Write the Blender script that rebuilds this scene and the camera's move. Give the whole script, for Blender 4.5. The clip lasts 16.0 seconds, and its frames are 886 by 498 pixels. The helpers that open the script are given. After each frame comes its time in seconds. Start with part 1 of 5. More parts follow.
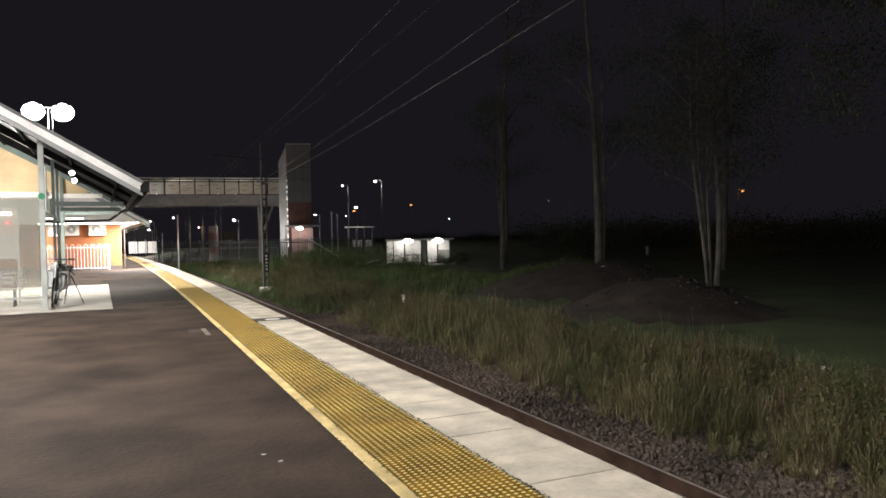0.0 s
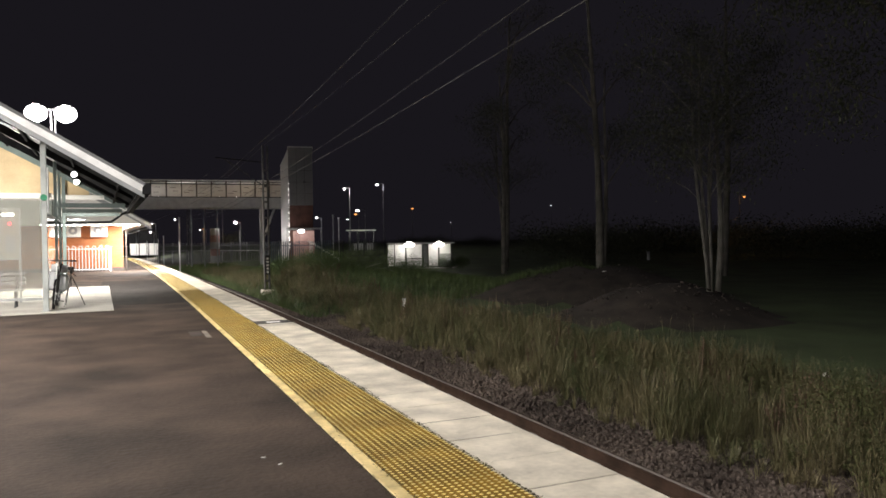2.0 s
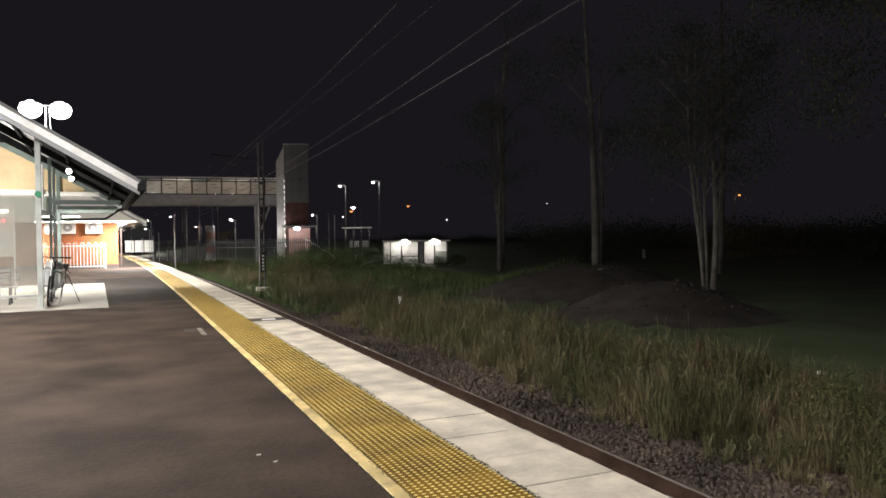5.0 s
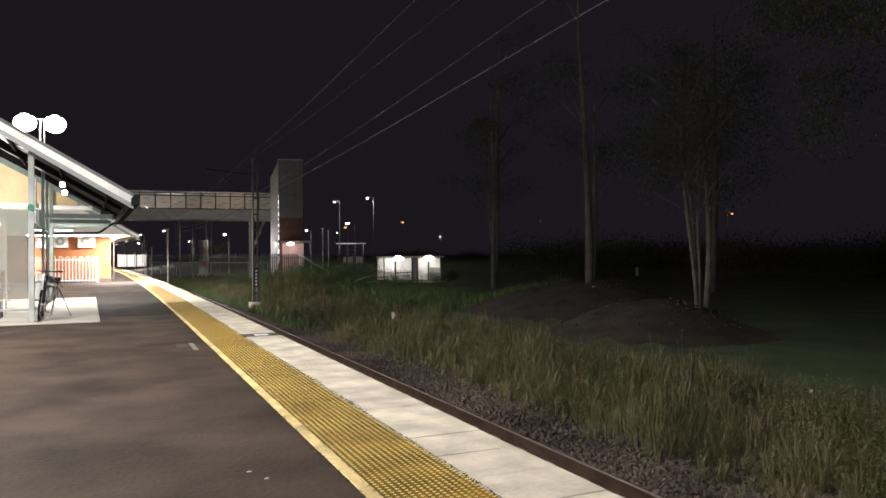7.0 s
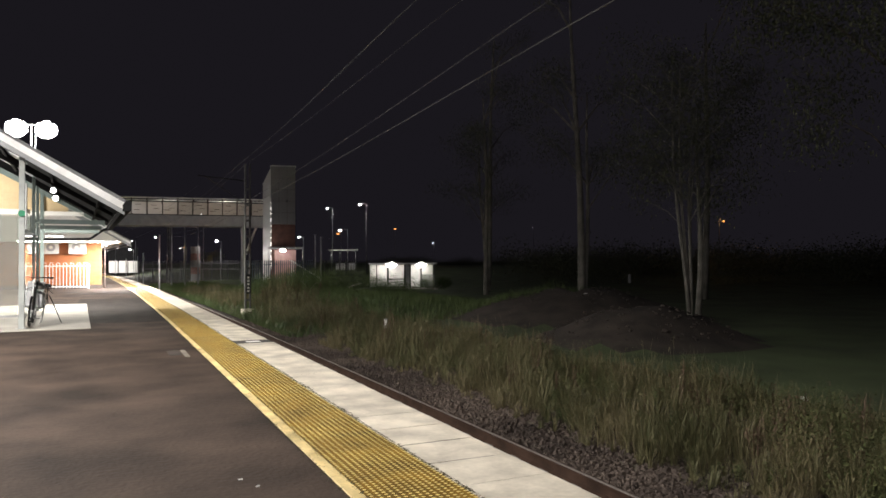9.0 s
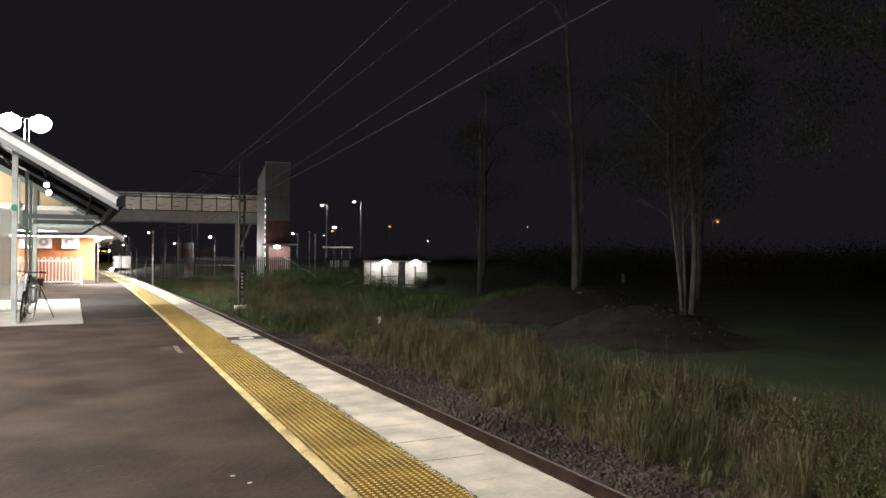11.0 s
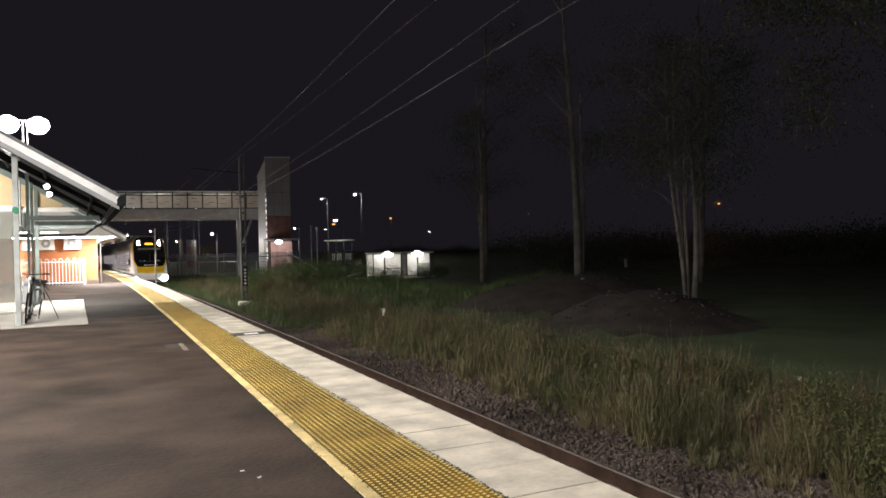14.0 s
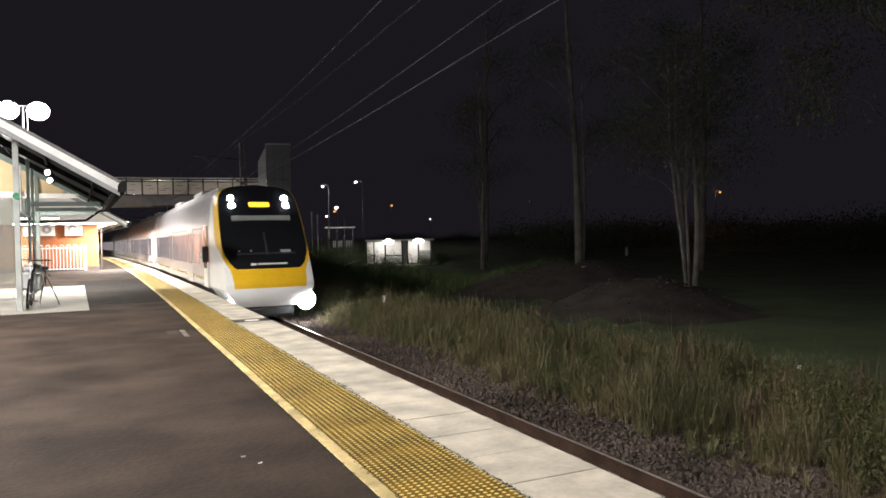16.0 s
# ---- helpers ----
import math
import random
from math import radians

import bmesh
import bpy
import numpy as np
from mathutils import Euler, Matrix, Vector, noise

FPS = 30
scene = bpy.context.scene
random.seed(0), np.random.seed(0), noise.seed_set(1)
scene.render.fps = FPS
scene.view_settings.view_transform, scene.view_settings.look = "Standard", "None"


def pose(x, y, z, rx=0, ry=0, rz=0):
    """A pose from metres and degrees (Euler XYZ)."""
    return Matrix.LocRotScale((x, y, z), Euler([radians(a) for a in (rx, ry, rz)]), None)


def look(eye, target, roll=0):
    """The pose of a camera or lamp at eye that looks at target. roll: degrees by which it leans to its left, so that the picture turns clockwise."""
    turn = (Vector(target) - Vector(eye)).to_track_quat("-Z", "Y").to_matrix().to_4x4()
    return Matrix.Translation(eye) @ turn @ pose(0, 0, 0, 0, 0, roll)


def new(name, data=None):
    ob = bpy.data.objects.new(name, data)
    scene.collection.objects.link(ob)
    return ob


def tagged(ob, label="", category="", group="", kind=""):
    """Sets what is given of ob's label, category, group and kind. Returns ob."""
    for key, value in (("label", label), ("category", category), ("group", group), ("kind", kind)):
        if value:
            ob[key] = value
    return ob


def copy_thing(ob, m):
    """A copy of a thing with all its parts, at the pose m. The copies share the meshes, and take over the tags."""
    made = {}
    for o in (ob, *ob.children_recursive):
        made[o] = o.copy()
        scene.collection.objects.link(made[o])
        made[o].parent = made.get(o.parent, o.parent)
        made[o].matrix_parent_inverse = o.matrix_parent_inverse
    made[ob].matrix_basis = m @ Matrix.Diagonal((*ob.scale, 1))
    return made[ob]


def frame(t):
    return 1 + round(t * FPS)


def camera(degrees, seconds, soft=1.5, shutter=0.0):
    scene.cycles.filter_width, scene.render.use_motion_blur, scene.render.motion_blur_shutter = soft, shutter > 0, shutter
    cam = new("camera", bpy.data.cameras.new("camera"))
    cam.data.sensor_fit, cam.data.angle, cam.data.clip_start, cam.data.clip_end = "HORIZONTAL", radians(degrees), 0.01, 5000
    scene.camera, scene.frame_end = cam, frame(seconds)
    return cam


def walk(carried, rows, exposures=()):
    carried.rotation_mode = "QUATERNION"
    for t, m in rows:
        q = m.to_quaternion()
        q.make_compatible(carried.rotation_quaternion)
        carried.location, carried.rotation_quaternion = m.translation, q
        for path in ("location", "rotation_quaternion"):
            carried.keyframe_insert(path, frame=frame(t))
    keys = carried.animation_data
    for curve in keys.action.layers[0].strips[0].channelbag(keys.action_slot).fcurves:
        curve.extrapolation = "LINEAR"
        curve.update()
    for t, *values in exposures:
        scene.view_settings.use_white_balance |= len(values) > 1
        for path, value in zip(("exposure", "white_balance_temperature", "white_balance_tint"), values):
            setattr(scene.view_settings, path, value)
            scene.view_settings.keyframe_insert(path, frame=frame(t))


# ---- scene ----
cam = camera(62.2, 16.0, soft=1.6)
EYE = (0.0, 0.0, 1.52)
# seconds, heading clockwise from +Y, tilt up, roll (degrees)
CAM_ROWS = [
    (0, 23.240, -0.940, -1.270),
    (0.5, 23.365, -0.943, -1.270),
    (1, 23.402, -0.920, -1.204),
    (1.5, 23.304, -0.805, -1.128),
    (2, 23.153, -0.636, -0.886),
    (2.5, 23.162, -0.548, -0.825),
    (3, 23.262, -0.699, -0.754),
    (3.5, 23.339, -0.845, -0.877),
    (4, 23.399, -0.866, -0.828),
    (6.5, 23.794, -0.383, -0.582),
    (7, 23.972, 0.448, -0.369),
    (7.5, 23.698, 1.082, -0.455),
    (8, 23.567, 1.137, -0.414),
    (8.5, 24.025, 1.027, -0.330),
    (9, 24.545, 0.971, -0.283),
    (11.5, 25.001, 0.655, 0.274),
    (12, 25.140, 0.412, 0.234),
    (12.5, 25.253, 0.292, 0.272),
    (13, 25.146, 0.306, 0.042),
    (13.5, 24.986, 0.249, -0.717),
    (14, 24.823, 0.045, -1.455),
    (14.5, 24.776, -0.074, -1.641),
    (15, 24.914, -0.338, -1.589),
    (15.5, 24.851, -0.713, -1.368),
    (16, 24.745, -0.924, -1.241),
]


def gaze(yaw, tilt, roll):
    y, p = radians(yaw), radians(tilt)
    way = Vector((math.sin(y) * math.cos(p), math.cos(y) * math.cos(p), math.sin(p)))
    return look(EYE, Vector(EYE) + way * 10, roll)


walk(cam, [(t, gaze(a, b, c)) for t, a, b, c in CAM_ROWS], exposures=[(0, 0.04), (4, 0.04), (6.5, 0.13), (7.5, 0.18), (9, 0.12), (13, 0.09), (16, 0.17)])

# ---- night sky ----
world = bpy.data.worlds.new("night_sky")
scene.world = world
world.use_nodes = True
bg = world.node_tree.nodes["Background"]
bg.inputs[0].default_value = (0.0088, 0.0078, 0.0105, 1)
bg.inputs[1].default_value = 1.0


def lamp(name, kind, power, m, color=(1, 0.95, 0.88), size=0.3, spot=150):
    data = bpy.data.lights.new(name, kind)
    data.energy, data.color = power, color
    if kind == "AREA":
        data.shape, data.size, data.size_y = "RECTANGLE", size, size * 0.4
    else:
        data.shadow_soft_size = size
    if kind == "SPOT":
        data.spot_size, data.spot_blend = radians(spot), 0.5
    ob = new(name, data)
    ob.matrix_world = m
    return ob


# platform floodlights on their poles, over and behind the view and beyond the shelter
POLES = [(-3.0, 36.0), (-6.6, 11.5), (-4.6, -8.5)]
# the track-side head of each pole is tilted out over the rails
for (px, py), power, out in zip(POLES, (3700, 5000, 4300), (1.6, 2.6, 1.3)):
    for dx, reach in ((-0.57, 1.3), (0.57, out)):
        lamp("floodlight_beam", "SPOT", power, look((px + dx, py, 6.72), (px + dx + reach, py + reach * 0.4 - 0.5, 0)), (1, 0.945, 0.885), 0.22, 136 if reach < 3 else 150)
        lamp("floodlight_spill", "POINT", power * 0.08, pose(px + dx, py, 6.72), (1, 0.945, 0.885), 0.22)
# added shelter strips, canopy lights of the station building, bus shelter, lift lobby
lamp("shelter_glow", "POINT", 720, pose(-4.6, 26.0, 3.1), (1, 0.95, 0.88), 0.3)
lamp("shelter_glow", "AREA", 260, look((-1.1, 27.5, 2.9), (-1.1, 27.6, 0)), (1, 0.95, 0.86), 1.2)
for cy in (47.3, 57.0, 70.0, 82.0, 91.0):
    lamp("canopy_glow", "AREA", 1350 if cy < 50 else 620, look((0.3 - (cy - 47) * 0.045, cy, 2.68), (0.5 - (cy - 47) * 0.045, cy + 0.2, 0)), (1, 0.965, 0.92), 1.6)
for bx, by in ((20.9, 57.4), (23.6, 56.3)):
    lamp("bus_shelter_glow", "POINT", 18, pose(bx, by, 1.1), (1, 0.96, 0.9), 0.12)
# fill added without a fitting, to brighten the far pale panels
lamp("yard_fill", "POINT", 4000, pose(2.4, 139.0, 2.2), (1, 0.95, 0.9), 0.2)
lamp("canopy_front_glow", "POINT", 25, pose(-1.8, 46.9, 2.1), (1, 0.95, 0.87), 0.15)
# another added fill, for the palisade fence and slim columns
lamp("yard_fill", "POINT", 450, pose(9.4, 84.0, 4.4), (1, 0.95, 0.9), 0.2)
lamp("bicycle_canopy_glow", "POINT", 40, pose(28.9, 95.7, 2.5), (1, 0.96, 0.92), 0.12)
lamp("shrub_lamp_glow", "POINT", 60, pose(12.3, 109.0, 3.2), (1, 0.45, 0.12), 0.15)
lamp("bridge_glow", "POINT", 34, pose(4.5, 67.2, 6.7), (1, 0.93, 0.82), 0.1)
lamp("bridge_glow", "POINT", 34, pose(9.5, 66.8, 6.7), (1, 0.93, 0.82), 0.1)
lamp("lobby_glow", "POINT", 45, pose(12.75, 58.3, 2.35), (1, 0.95, 0.9), 0.12)
lamp("lift_glow", "POINT", 90, pose(10.8, 58.9, 2.4), (1, 0.95, 0.9), 0.15)
# street lamps of the car park and the road
for lx, ly, lz, pw, col in ((27.95, 85.5, 8.3, 600, (1, 0.95, 0.88)), (25.5, 91.5, 8.2, 500, (1, 0.95, 0.88)),
                            (53.5, 52.6, 5.0, 60, (1, 0.5, 0.16)), (53.3, 140.2, 8.0, 200, (1, 0.5, 0.16))):
    lamp("street_glow", "POINT", pw, pose(lx, ly, lz), col, 0.15)


# ---- materials ----
def material(name, color, rough=0.7, metal=0.0, spread=0.25, scale=4.0, fine=60.0, bump=0.1, second=None, spec=0.5, each=0.0, world=False):
    """A surface whose colour wanders at two scales, with fine relief."""
    m = bpy.data.materials.new(name)
    m.use_nodes = True
    nt = m.node_tree
    n, l = nt.nodes, nt.links
    b = n["Principled BSDF"]
    where = n.new("ShaderNodeNewGeometry").outputs["Position"] if world else n.new("ShaderNodeTexCoord").outputs["Object"]
    big, small = n.new("ShaderNodeTexNoise"), n.new("ShaderNodeTexNoise")
    big.inputs["Scale"].default_value, small.inputs["Scale"].default_value = scale, fine
    big.inputs["Detail"].default_value, small.inputs["Detail"].default_value = 5, 3
    for t in (big, small):
        l.new(where, t.inputs["Vector"])
    mix = n.new("ShaderNodeMix")
    mix.data_type = "RGBA"
    dark = tuple(c * (1 - spread) for c in color)
    light = second or tuple(min(1, c * (1 + spread)) for c in color)
    mix.inputs[6].default_value, mix.inputs[7].default_value = (*dark, 1), (*light, 1)
    add = n.new("ShaderNodeMath")
    add.operation = "ADD"
    half = n.new("ShaderNodeMath")
    half.operation = "MULTIPLY_ADD"
    half.inputs[1].default_value, half.inputs[2].default_value = 0.6, -0.3
    l.new(small.outputs["Fac"], half.inputs[0])
    ramp = n.new("ShaderNodeMapRange")
    ramp.inputs[1].default_value, ramp.inputs[2].default_value = 0.3, 0.7
    l.new(big.outputs["Fac"], ramp.inputs[0])
    l.new(ramp.outputs[0], add.inputs[0])
    l.new(half.outputs[0], add.inputs[1])
    last = add.outputs[0]
    if each:
        oi = n.new("ShaderNodeObjectInfo")
        e = n.new("ShaderNodeMath")
        e.operation = "MULTIPLY_ADD"
        e.inputs[1].default_value, e.inputs[2].default_value = each, -each / 2
        l.new(oi.outputs["Random"], e.inputs[0])
        s = n.new("ShaderNodeMath")
        s.operation = "ADD"
        l.new(last, s.inputs[0])
        l.new(e.outputs[0], s.inputs[1])
        last = s.outputs[0]
    l.new(last, mix.inputs[0])
    l.new(mix.outputs[2], b.inputs["Base Color"])
    b.inputs["Roughness"].default_value, b.inputs["Metallic"].default_value = rough, metal
    b.inputs["Specular IOR Level"].default_value = spec
    if bump:
        bp = n.new("ShaderNodeBump")
        bp.inputs["Strength"].default_value, bp.inputs["Distance"].default_value = bump, 0.02
        l.new(small.outputs["Fac"], bp.inputs["Height"])
        l.new(bp.outputs["Normal"], b.inputs["Normal"])
    return m


def glow(name, color, strength):
    m = bpy.data.materials.new(name)
    m.use_nodes = True
    nt = m.node_tree
    nt.nodes.clear()
    e, o = nt.nodes.new("ShaderNodeEmission"), nt.nodes.new("ShaderNodeOutputMaterial")
    e.inputs[0].default_value, e.inputs[1].default_value = (*color, 1), strength
    nt.links.new(e.outputs[0], o.inputs[0])
    return m


def leafy(name, a, b, rough=0.6):
    """Leaves and blades: the colour differs from clump to clump and over the ground."""
    m = bpy.data.materials.new(name)
    m.use_nodes = True
    n, l = m.node_tree.nodes, m.node_tree.links
    p = n["Principled BSDF"]
    geo, tc, no = n.new("ShaderNodeNewGeometry"), n.new("ShaderNodeTexCoord"), n.new("ShaderNodeTexNoise")
    no.inputs["Scale"].default_value = 0.7
    l.new(tc.outputs["Object"], no.inputs["Vector"])
    mx, mul = n.new("ShaderNodeMix"), n.new("ShaderNodeMath")
    mx.data_type = "RGBA"
    mx.inputs[6].default_value, mx.inputs[7].default_value = (*a, 1), (*b, 1)
    mul.operation = "MULTIPLY_ADD"
    mul.inputs[1].default_value = 0.55
    rng = n.new("ShaderNodeMapRange")
    rng.inputs[1].default_value, rng.inputs[2].default_value, rng.inputs[4].default_value = 0.35, 0.65, 0.6
    l.new(no.outputs["Fac"], rng.inputs[0])
    l.new(geo.outputs["Random Per Island"], mul.inputs[0])
    l.new(rng.outputs[0], mul.inputs[2])
    l.new(mul.outputs[0], mx.inputs[0])
    l.new(mx.outputs[2], p.inputs["Base Color"])
    p.inputs["Roughness"].default_value = rough
    p.inputs["Specular IOR Level"].default_value = 0.2
    return m


def glass(name, tint, rough=0.03, frost=0.0, body=(0.75, 0.74, 0.7)):
    m = bpy.data.materials.new(name)
    m.use_nodes = True
    n, l = m.node_tree.nodes, m.node_tree.links
    out = n["Material Output"]
    n.remove(n["Principled BSDF"])
    tr, gl, di, tl = (n.new("ShaderNodeBsdf" + k) for k in ("Transparent", "Glossy", "Diffuse", "Translucent"))
    fr = n.new("ShaderNodeFresnel")
    fr.inputs[0].default_value = 1.45
    tr.inputs[0].default_value = (*tint, 1)
    gl.inputs["Roughness"].default_value = rough
    di.inputs[0].default_value = tl.inputs[0].default_value = (*body, 1)
    fm, m1, m2 = n.new("ShaderNodeMixShader"), n.new("ShaderNodeMixShader"), n.new("ShaderNodeMixShader")
    fm.inputs[0].default_value, m1.inputs[0].default_value = 0.5, frost
    l.new(di.outputs[0], fm.inputs[1])
    l.new(tl.outputs[0], fm.inputs[2])
    l.new(tr.outputs[0], m1.inputs[1])
    l.new(fm.outputs[0], m1.inputs[2])
    l.new(fr.outputs[0], m2.inputs[0])
    l.new(m1.outputs[0], m2.inputs[1])
    l.new(gl.outputs[0], m2.inputs[2])
    l.new(m2.outputs[0], out.inputs["Surface"])
    return m


ASPHALT = material("asphalt", (0.047, 0.0332, 0.0255), 0.9, spread=0.55, scale=0.9, fine=22, bump=0.4, world=True, spec=0.2)
# Darker asphalt colour for the shaded band beside the shelter
SHADEBAND = material("asphalt_shade_band", (0.024, 0.0185, 0.0152), 0.9, spread=0.4, scale=1.4, fine=25, bump=0.4, spec=0.2)
CONCRETE = material("coping_concrete", (0.60, 0.55, 0.46), 0.8, spread=0.3, scale=2.2, fine=22, bump=0.25, each=0.22, world=True)
SLAB = material("slab_concrete", (0.38, 0.36, 0.32), 0.8, spread=0.15, scale=1.2, fine=60, bump=0.15)
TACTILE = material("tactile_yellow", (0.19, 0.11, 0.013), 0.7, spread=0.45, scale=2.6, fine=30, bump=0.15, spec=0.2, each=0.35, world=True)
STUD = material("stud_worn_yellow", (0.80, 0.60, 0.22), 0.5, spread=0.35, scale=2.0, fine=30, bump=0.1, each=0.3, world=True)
BORDER = material("border_yellow", (0.66, 0.52, 0.25), 0.6, spread=0.4, scale=3.0, fine=40, bump=0.1, each=0.3, world=True)
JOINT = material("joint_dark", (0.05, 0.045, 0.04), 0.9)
# Bed colour holds the shade in the gaps between loose stones
BALLASTSHADE = material("ballast_gap_shade", (0.015, 0.012, 0.010), 0.9, spread=0.5, scale=9, fine=60, bump=0.6, spec=0.1)
SOIL = material("trackside_soil", (0.06, 0.05, 0.035), 0.95, spread=0.4, scale=0.8, fine=25, bump=0.6)
LAWN = material("lawn", (0.055, 0.078, 0.03), 0.95, spread=0.4, scale=0.5, fine=40, bump=0.6)
RUSTY = material("rail_rust", (0.036, 0.021, 0.015), 0.85, 0.0, spread=0.4, scale=4, fine=60, spec=0.1)
RAILTOP = material("rail_head", (0.36, 0.32, 0.29), 0.3, 0.6, spread=0.1, scale=3, fine=90, bump=0.02)
TIMBER = material("sleeper_concrete", (0.16, 0.14, 0.12), 0.9, spread=0.3, scale=3)
WHITE = material("white_paint", (0.78, 0.77, 0.74), 0.45, spread=0.08, scale=2, fine=40, bump=0.03)
GREYPAINT = material("grey_paint", (0.36, 0.36, 0.37), 0.5, spread=0.15, scale=2, fine=40, bump=0.05)
DARKSTEEL = material("dark_steel", (0.05, 0.052, 0.055), 0.5, 0.4, spread=0.3, scale=3)
GALV = material("galvanised_steel", (0.42, 0.43, 0.43), 0.45, 0.6, spread=0.2, scale=6, fine=50, bump=0.05)
GREENSTEEL = material("grey_green_steel", (0.15, 0.19, 0.18), 0.5, 0.1, spread=0.15, scale=3)
ROOFMETAL = material("corrugated_roof", (0.30, 0.31, 0.32), 0.45, 0.5, spread=0.15, scale=2)
LINING = material("ceiling_plywood", (0.60, 0.46, 0.27), 0.6, spread=0.18, scale=1.3, fine=20, bump=0.05)
BRICK = material("orange_brick", (0.42, 0.145, 0.055), 0.85, spread=0.25, scale=3, fine=50, bump=0.3, each=0.45)
MORTAR = material("brick_mortar", (0.30, 0.14, 0.075), 0.9, spread=0.2)
PLINTH = material("dark_plinth", (0.07, 0.055, 0.05), 0.8)
BLACK = material("black_plastic", (0.012, 0.012, 0.013), 0.35, spread=0.2)
RUBBER = material("rubber", (0.02, 0.02, 0.02), 0.8)
PALEBARK = material("pale_eucalypt_bark", (0.22, 0.205, 0.18), 0.85, spread=0.4, scale=1.6, fine=18, bump=0.4)
# Bark colour darkened so that the trunk reads as unlit
DIMBARK = material("dimmed_rough_bark", (0.075, 0.062, 0.052), 0.95, spread=0.5, scale=3.0, fine=20, bump=0.8)
EARTH = material("mound_earth", (0.04, 0.031, 0.025), 0.95, spread=0.45, scale=1.5, fine=16, bump=0.8)
GRASS = leafy("tall_grass", (0.05, 0.062, 0.024), (0.18, 0.15, 0.085))
DRYWEED = leafy("dry_weed", (0.05, 0.028, 0.02), (0.13, 0.085, 0.06))
WEEDS = leafy("weed_leaves", (0.035, 0.052, 0.02), (0.10, 0.11, 0.045))
BUSH = leafy("bush_leaves", (0.045, 0.078, 0.026), (0.10, 0.13, 0.05))
GUM = leafy("eucalypt_leaves", (0.085, 0.10, 0.055), (0.13, 0.135, 0.085))
WIRE = material("weathered_wire", (0.12, 0.117, 0.113), 0.6, 0.3, spread=0.3)
GLASS = glass("clear_glass", (0.86, 0.93, 0.9))
FROST = glass("dusty_glass", (0.88, 0.91, 0.88), 0.05, 0.17, (0.76, 0.70, 0.65))
PANEL = glass("bridge_screen", (0.5, 0.47, 0.44), 0.2, 0.7, (0.8, 0.73, 0.66))
TOWERCLAD = material("tower_cladding", (0.115, 0.115, 0.125), 0.6, spread=0.12, scale=1, fine=30)
TOWERBRICK = material("tower_brick", (0.085, 0.04, 0.032), 0.85, spread=0.3, scale=2)
DARKBLUE = material("dark_blue_steel", (0.03, 0.05, 0.075), 0.5, spread=0.2)
TRAINWHITE = material("train_white", (0.8, 0.8, 0.79), 0.3, spread=0.06, scale=1, fine=30, bump=0.0)
STAINLESS = material("train_silver", (0.50, 0.49, 0.51), 0.28, 0.6, spread=0.08, scale=1.5, fine=25, bump=0.01)
TRAINYELLOW = material("train_yellow", (0.78, 0.47, 0.02), 0.35, spread=0.06, bump=0.0)
MASK = material("train_black_gloss", (0.010, 0.011, 0.014), 0.2, spread=0.1, bump=0.0)
MAROON = material("window_band", (0.10, 0.055, 0.06), 0.12, spread=0.3, scale=0.8, bump=0.0)
PINK = material("faded_red_paint", (0.36, 0.22, 0.20), 0.7, spread=0.2)
L_FLOOD = glow("floodlight_face", (1.0, 0.96, 0.93), 60)
L_TUBE = glow("lamp_tube", (1.0, 0.97, 0.92), 14)
L_STREET = glow("street_lamp_white", (1.0, 0.97, 0.93), 30)
BARGE = material("barge_metal", (0.78, 0.78, 0.78), 0.4, 0.35, spread=0.2, scale=1.5, fine=30, bump=0.03)
FRAMEGREY = material("frame_grey", (0.34, 0.36, 0.35), 0.45, 0.1, spread=0.2, scale=3, fine=40, bump=0.05)
# Dark gutter paint, also used to paint shade under the shelter roof
GUTTERSHADE = material("gutter_and_shade_black", (0.016, 0.016, 0.017), 0.9, spread=0.3, spec=0.03)
MASTGREY = material("mast_steel", (0.075, 0.075, 0.075), 0.6, 0.2, spread=0.3)
POLEGREY = material("pole_grey", (0.13, 0.13, 0.135), 0.6, spread=0.2)
SCREENPOST = material("screen_post_brown", (0.055, 0.036, 0.03), 0.6, spread=0.3)
L_SODIUM = glow("street_lamp_sodium", (1.0, 0.36, 0.09), 2.0)
L_BUS = glow("bus_shelter_lamp", (1.0, 0.97, 0.93), 12)
L_HEAD = glow("headlight", (0.93, 0.96, 1.0), 60)
L_SIGN = glow("destination_display", (1.0, 0.40, 0.03), 2.6)
L_SLOT = glow("lift_slot_light", (1.0, 0.95, 0.9), 3)


# ---- mesh helpers ----
def finish(bm, name, mat, smooth=False):
    me = bpy.data.meshes.new(name)
    bm.normal_update()
    bm.to_mesh(me)
    bm.free()
    for m in (mat if isinstance(mat, (list, tuple)) else [mat]):
        me.materials.append(m)
    if smooth:
        for p in me.polygons:
            p.use_smooth = True
    return me


def part(name, bm, mat, parent=None, label="", m=None, smooth=False):
    me = bm if isinstance(bm, bpy.types.Mesh) else finish(bm, name, mat, smooth)
    ob = new(name, me)
    ob.parent = parent
    if m is not None:
        ob.matrix_local = m
    if label:
        ob["label"] = label
    return ob


def thing(name, m, label, category, group="", kind=""):
    ob = new(name)
    ob.matrix_world = m
    ob.empty_display_size = 0.2
    return tagged(ob, label, category, group, kind)


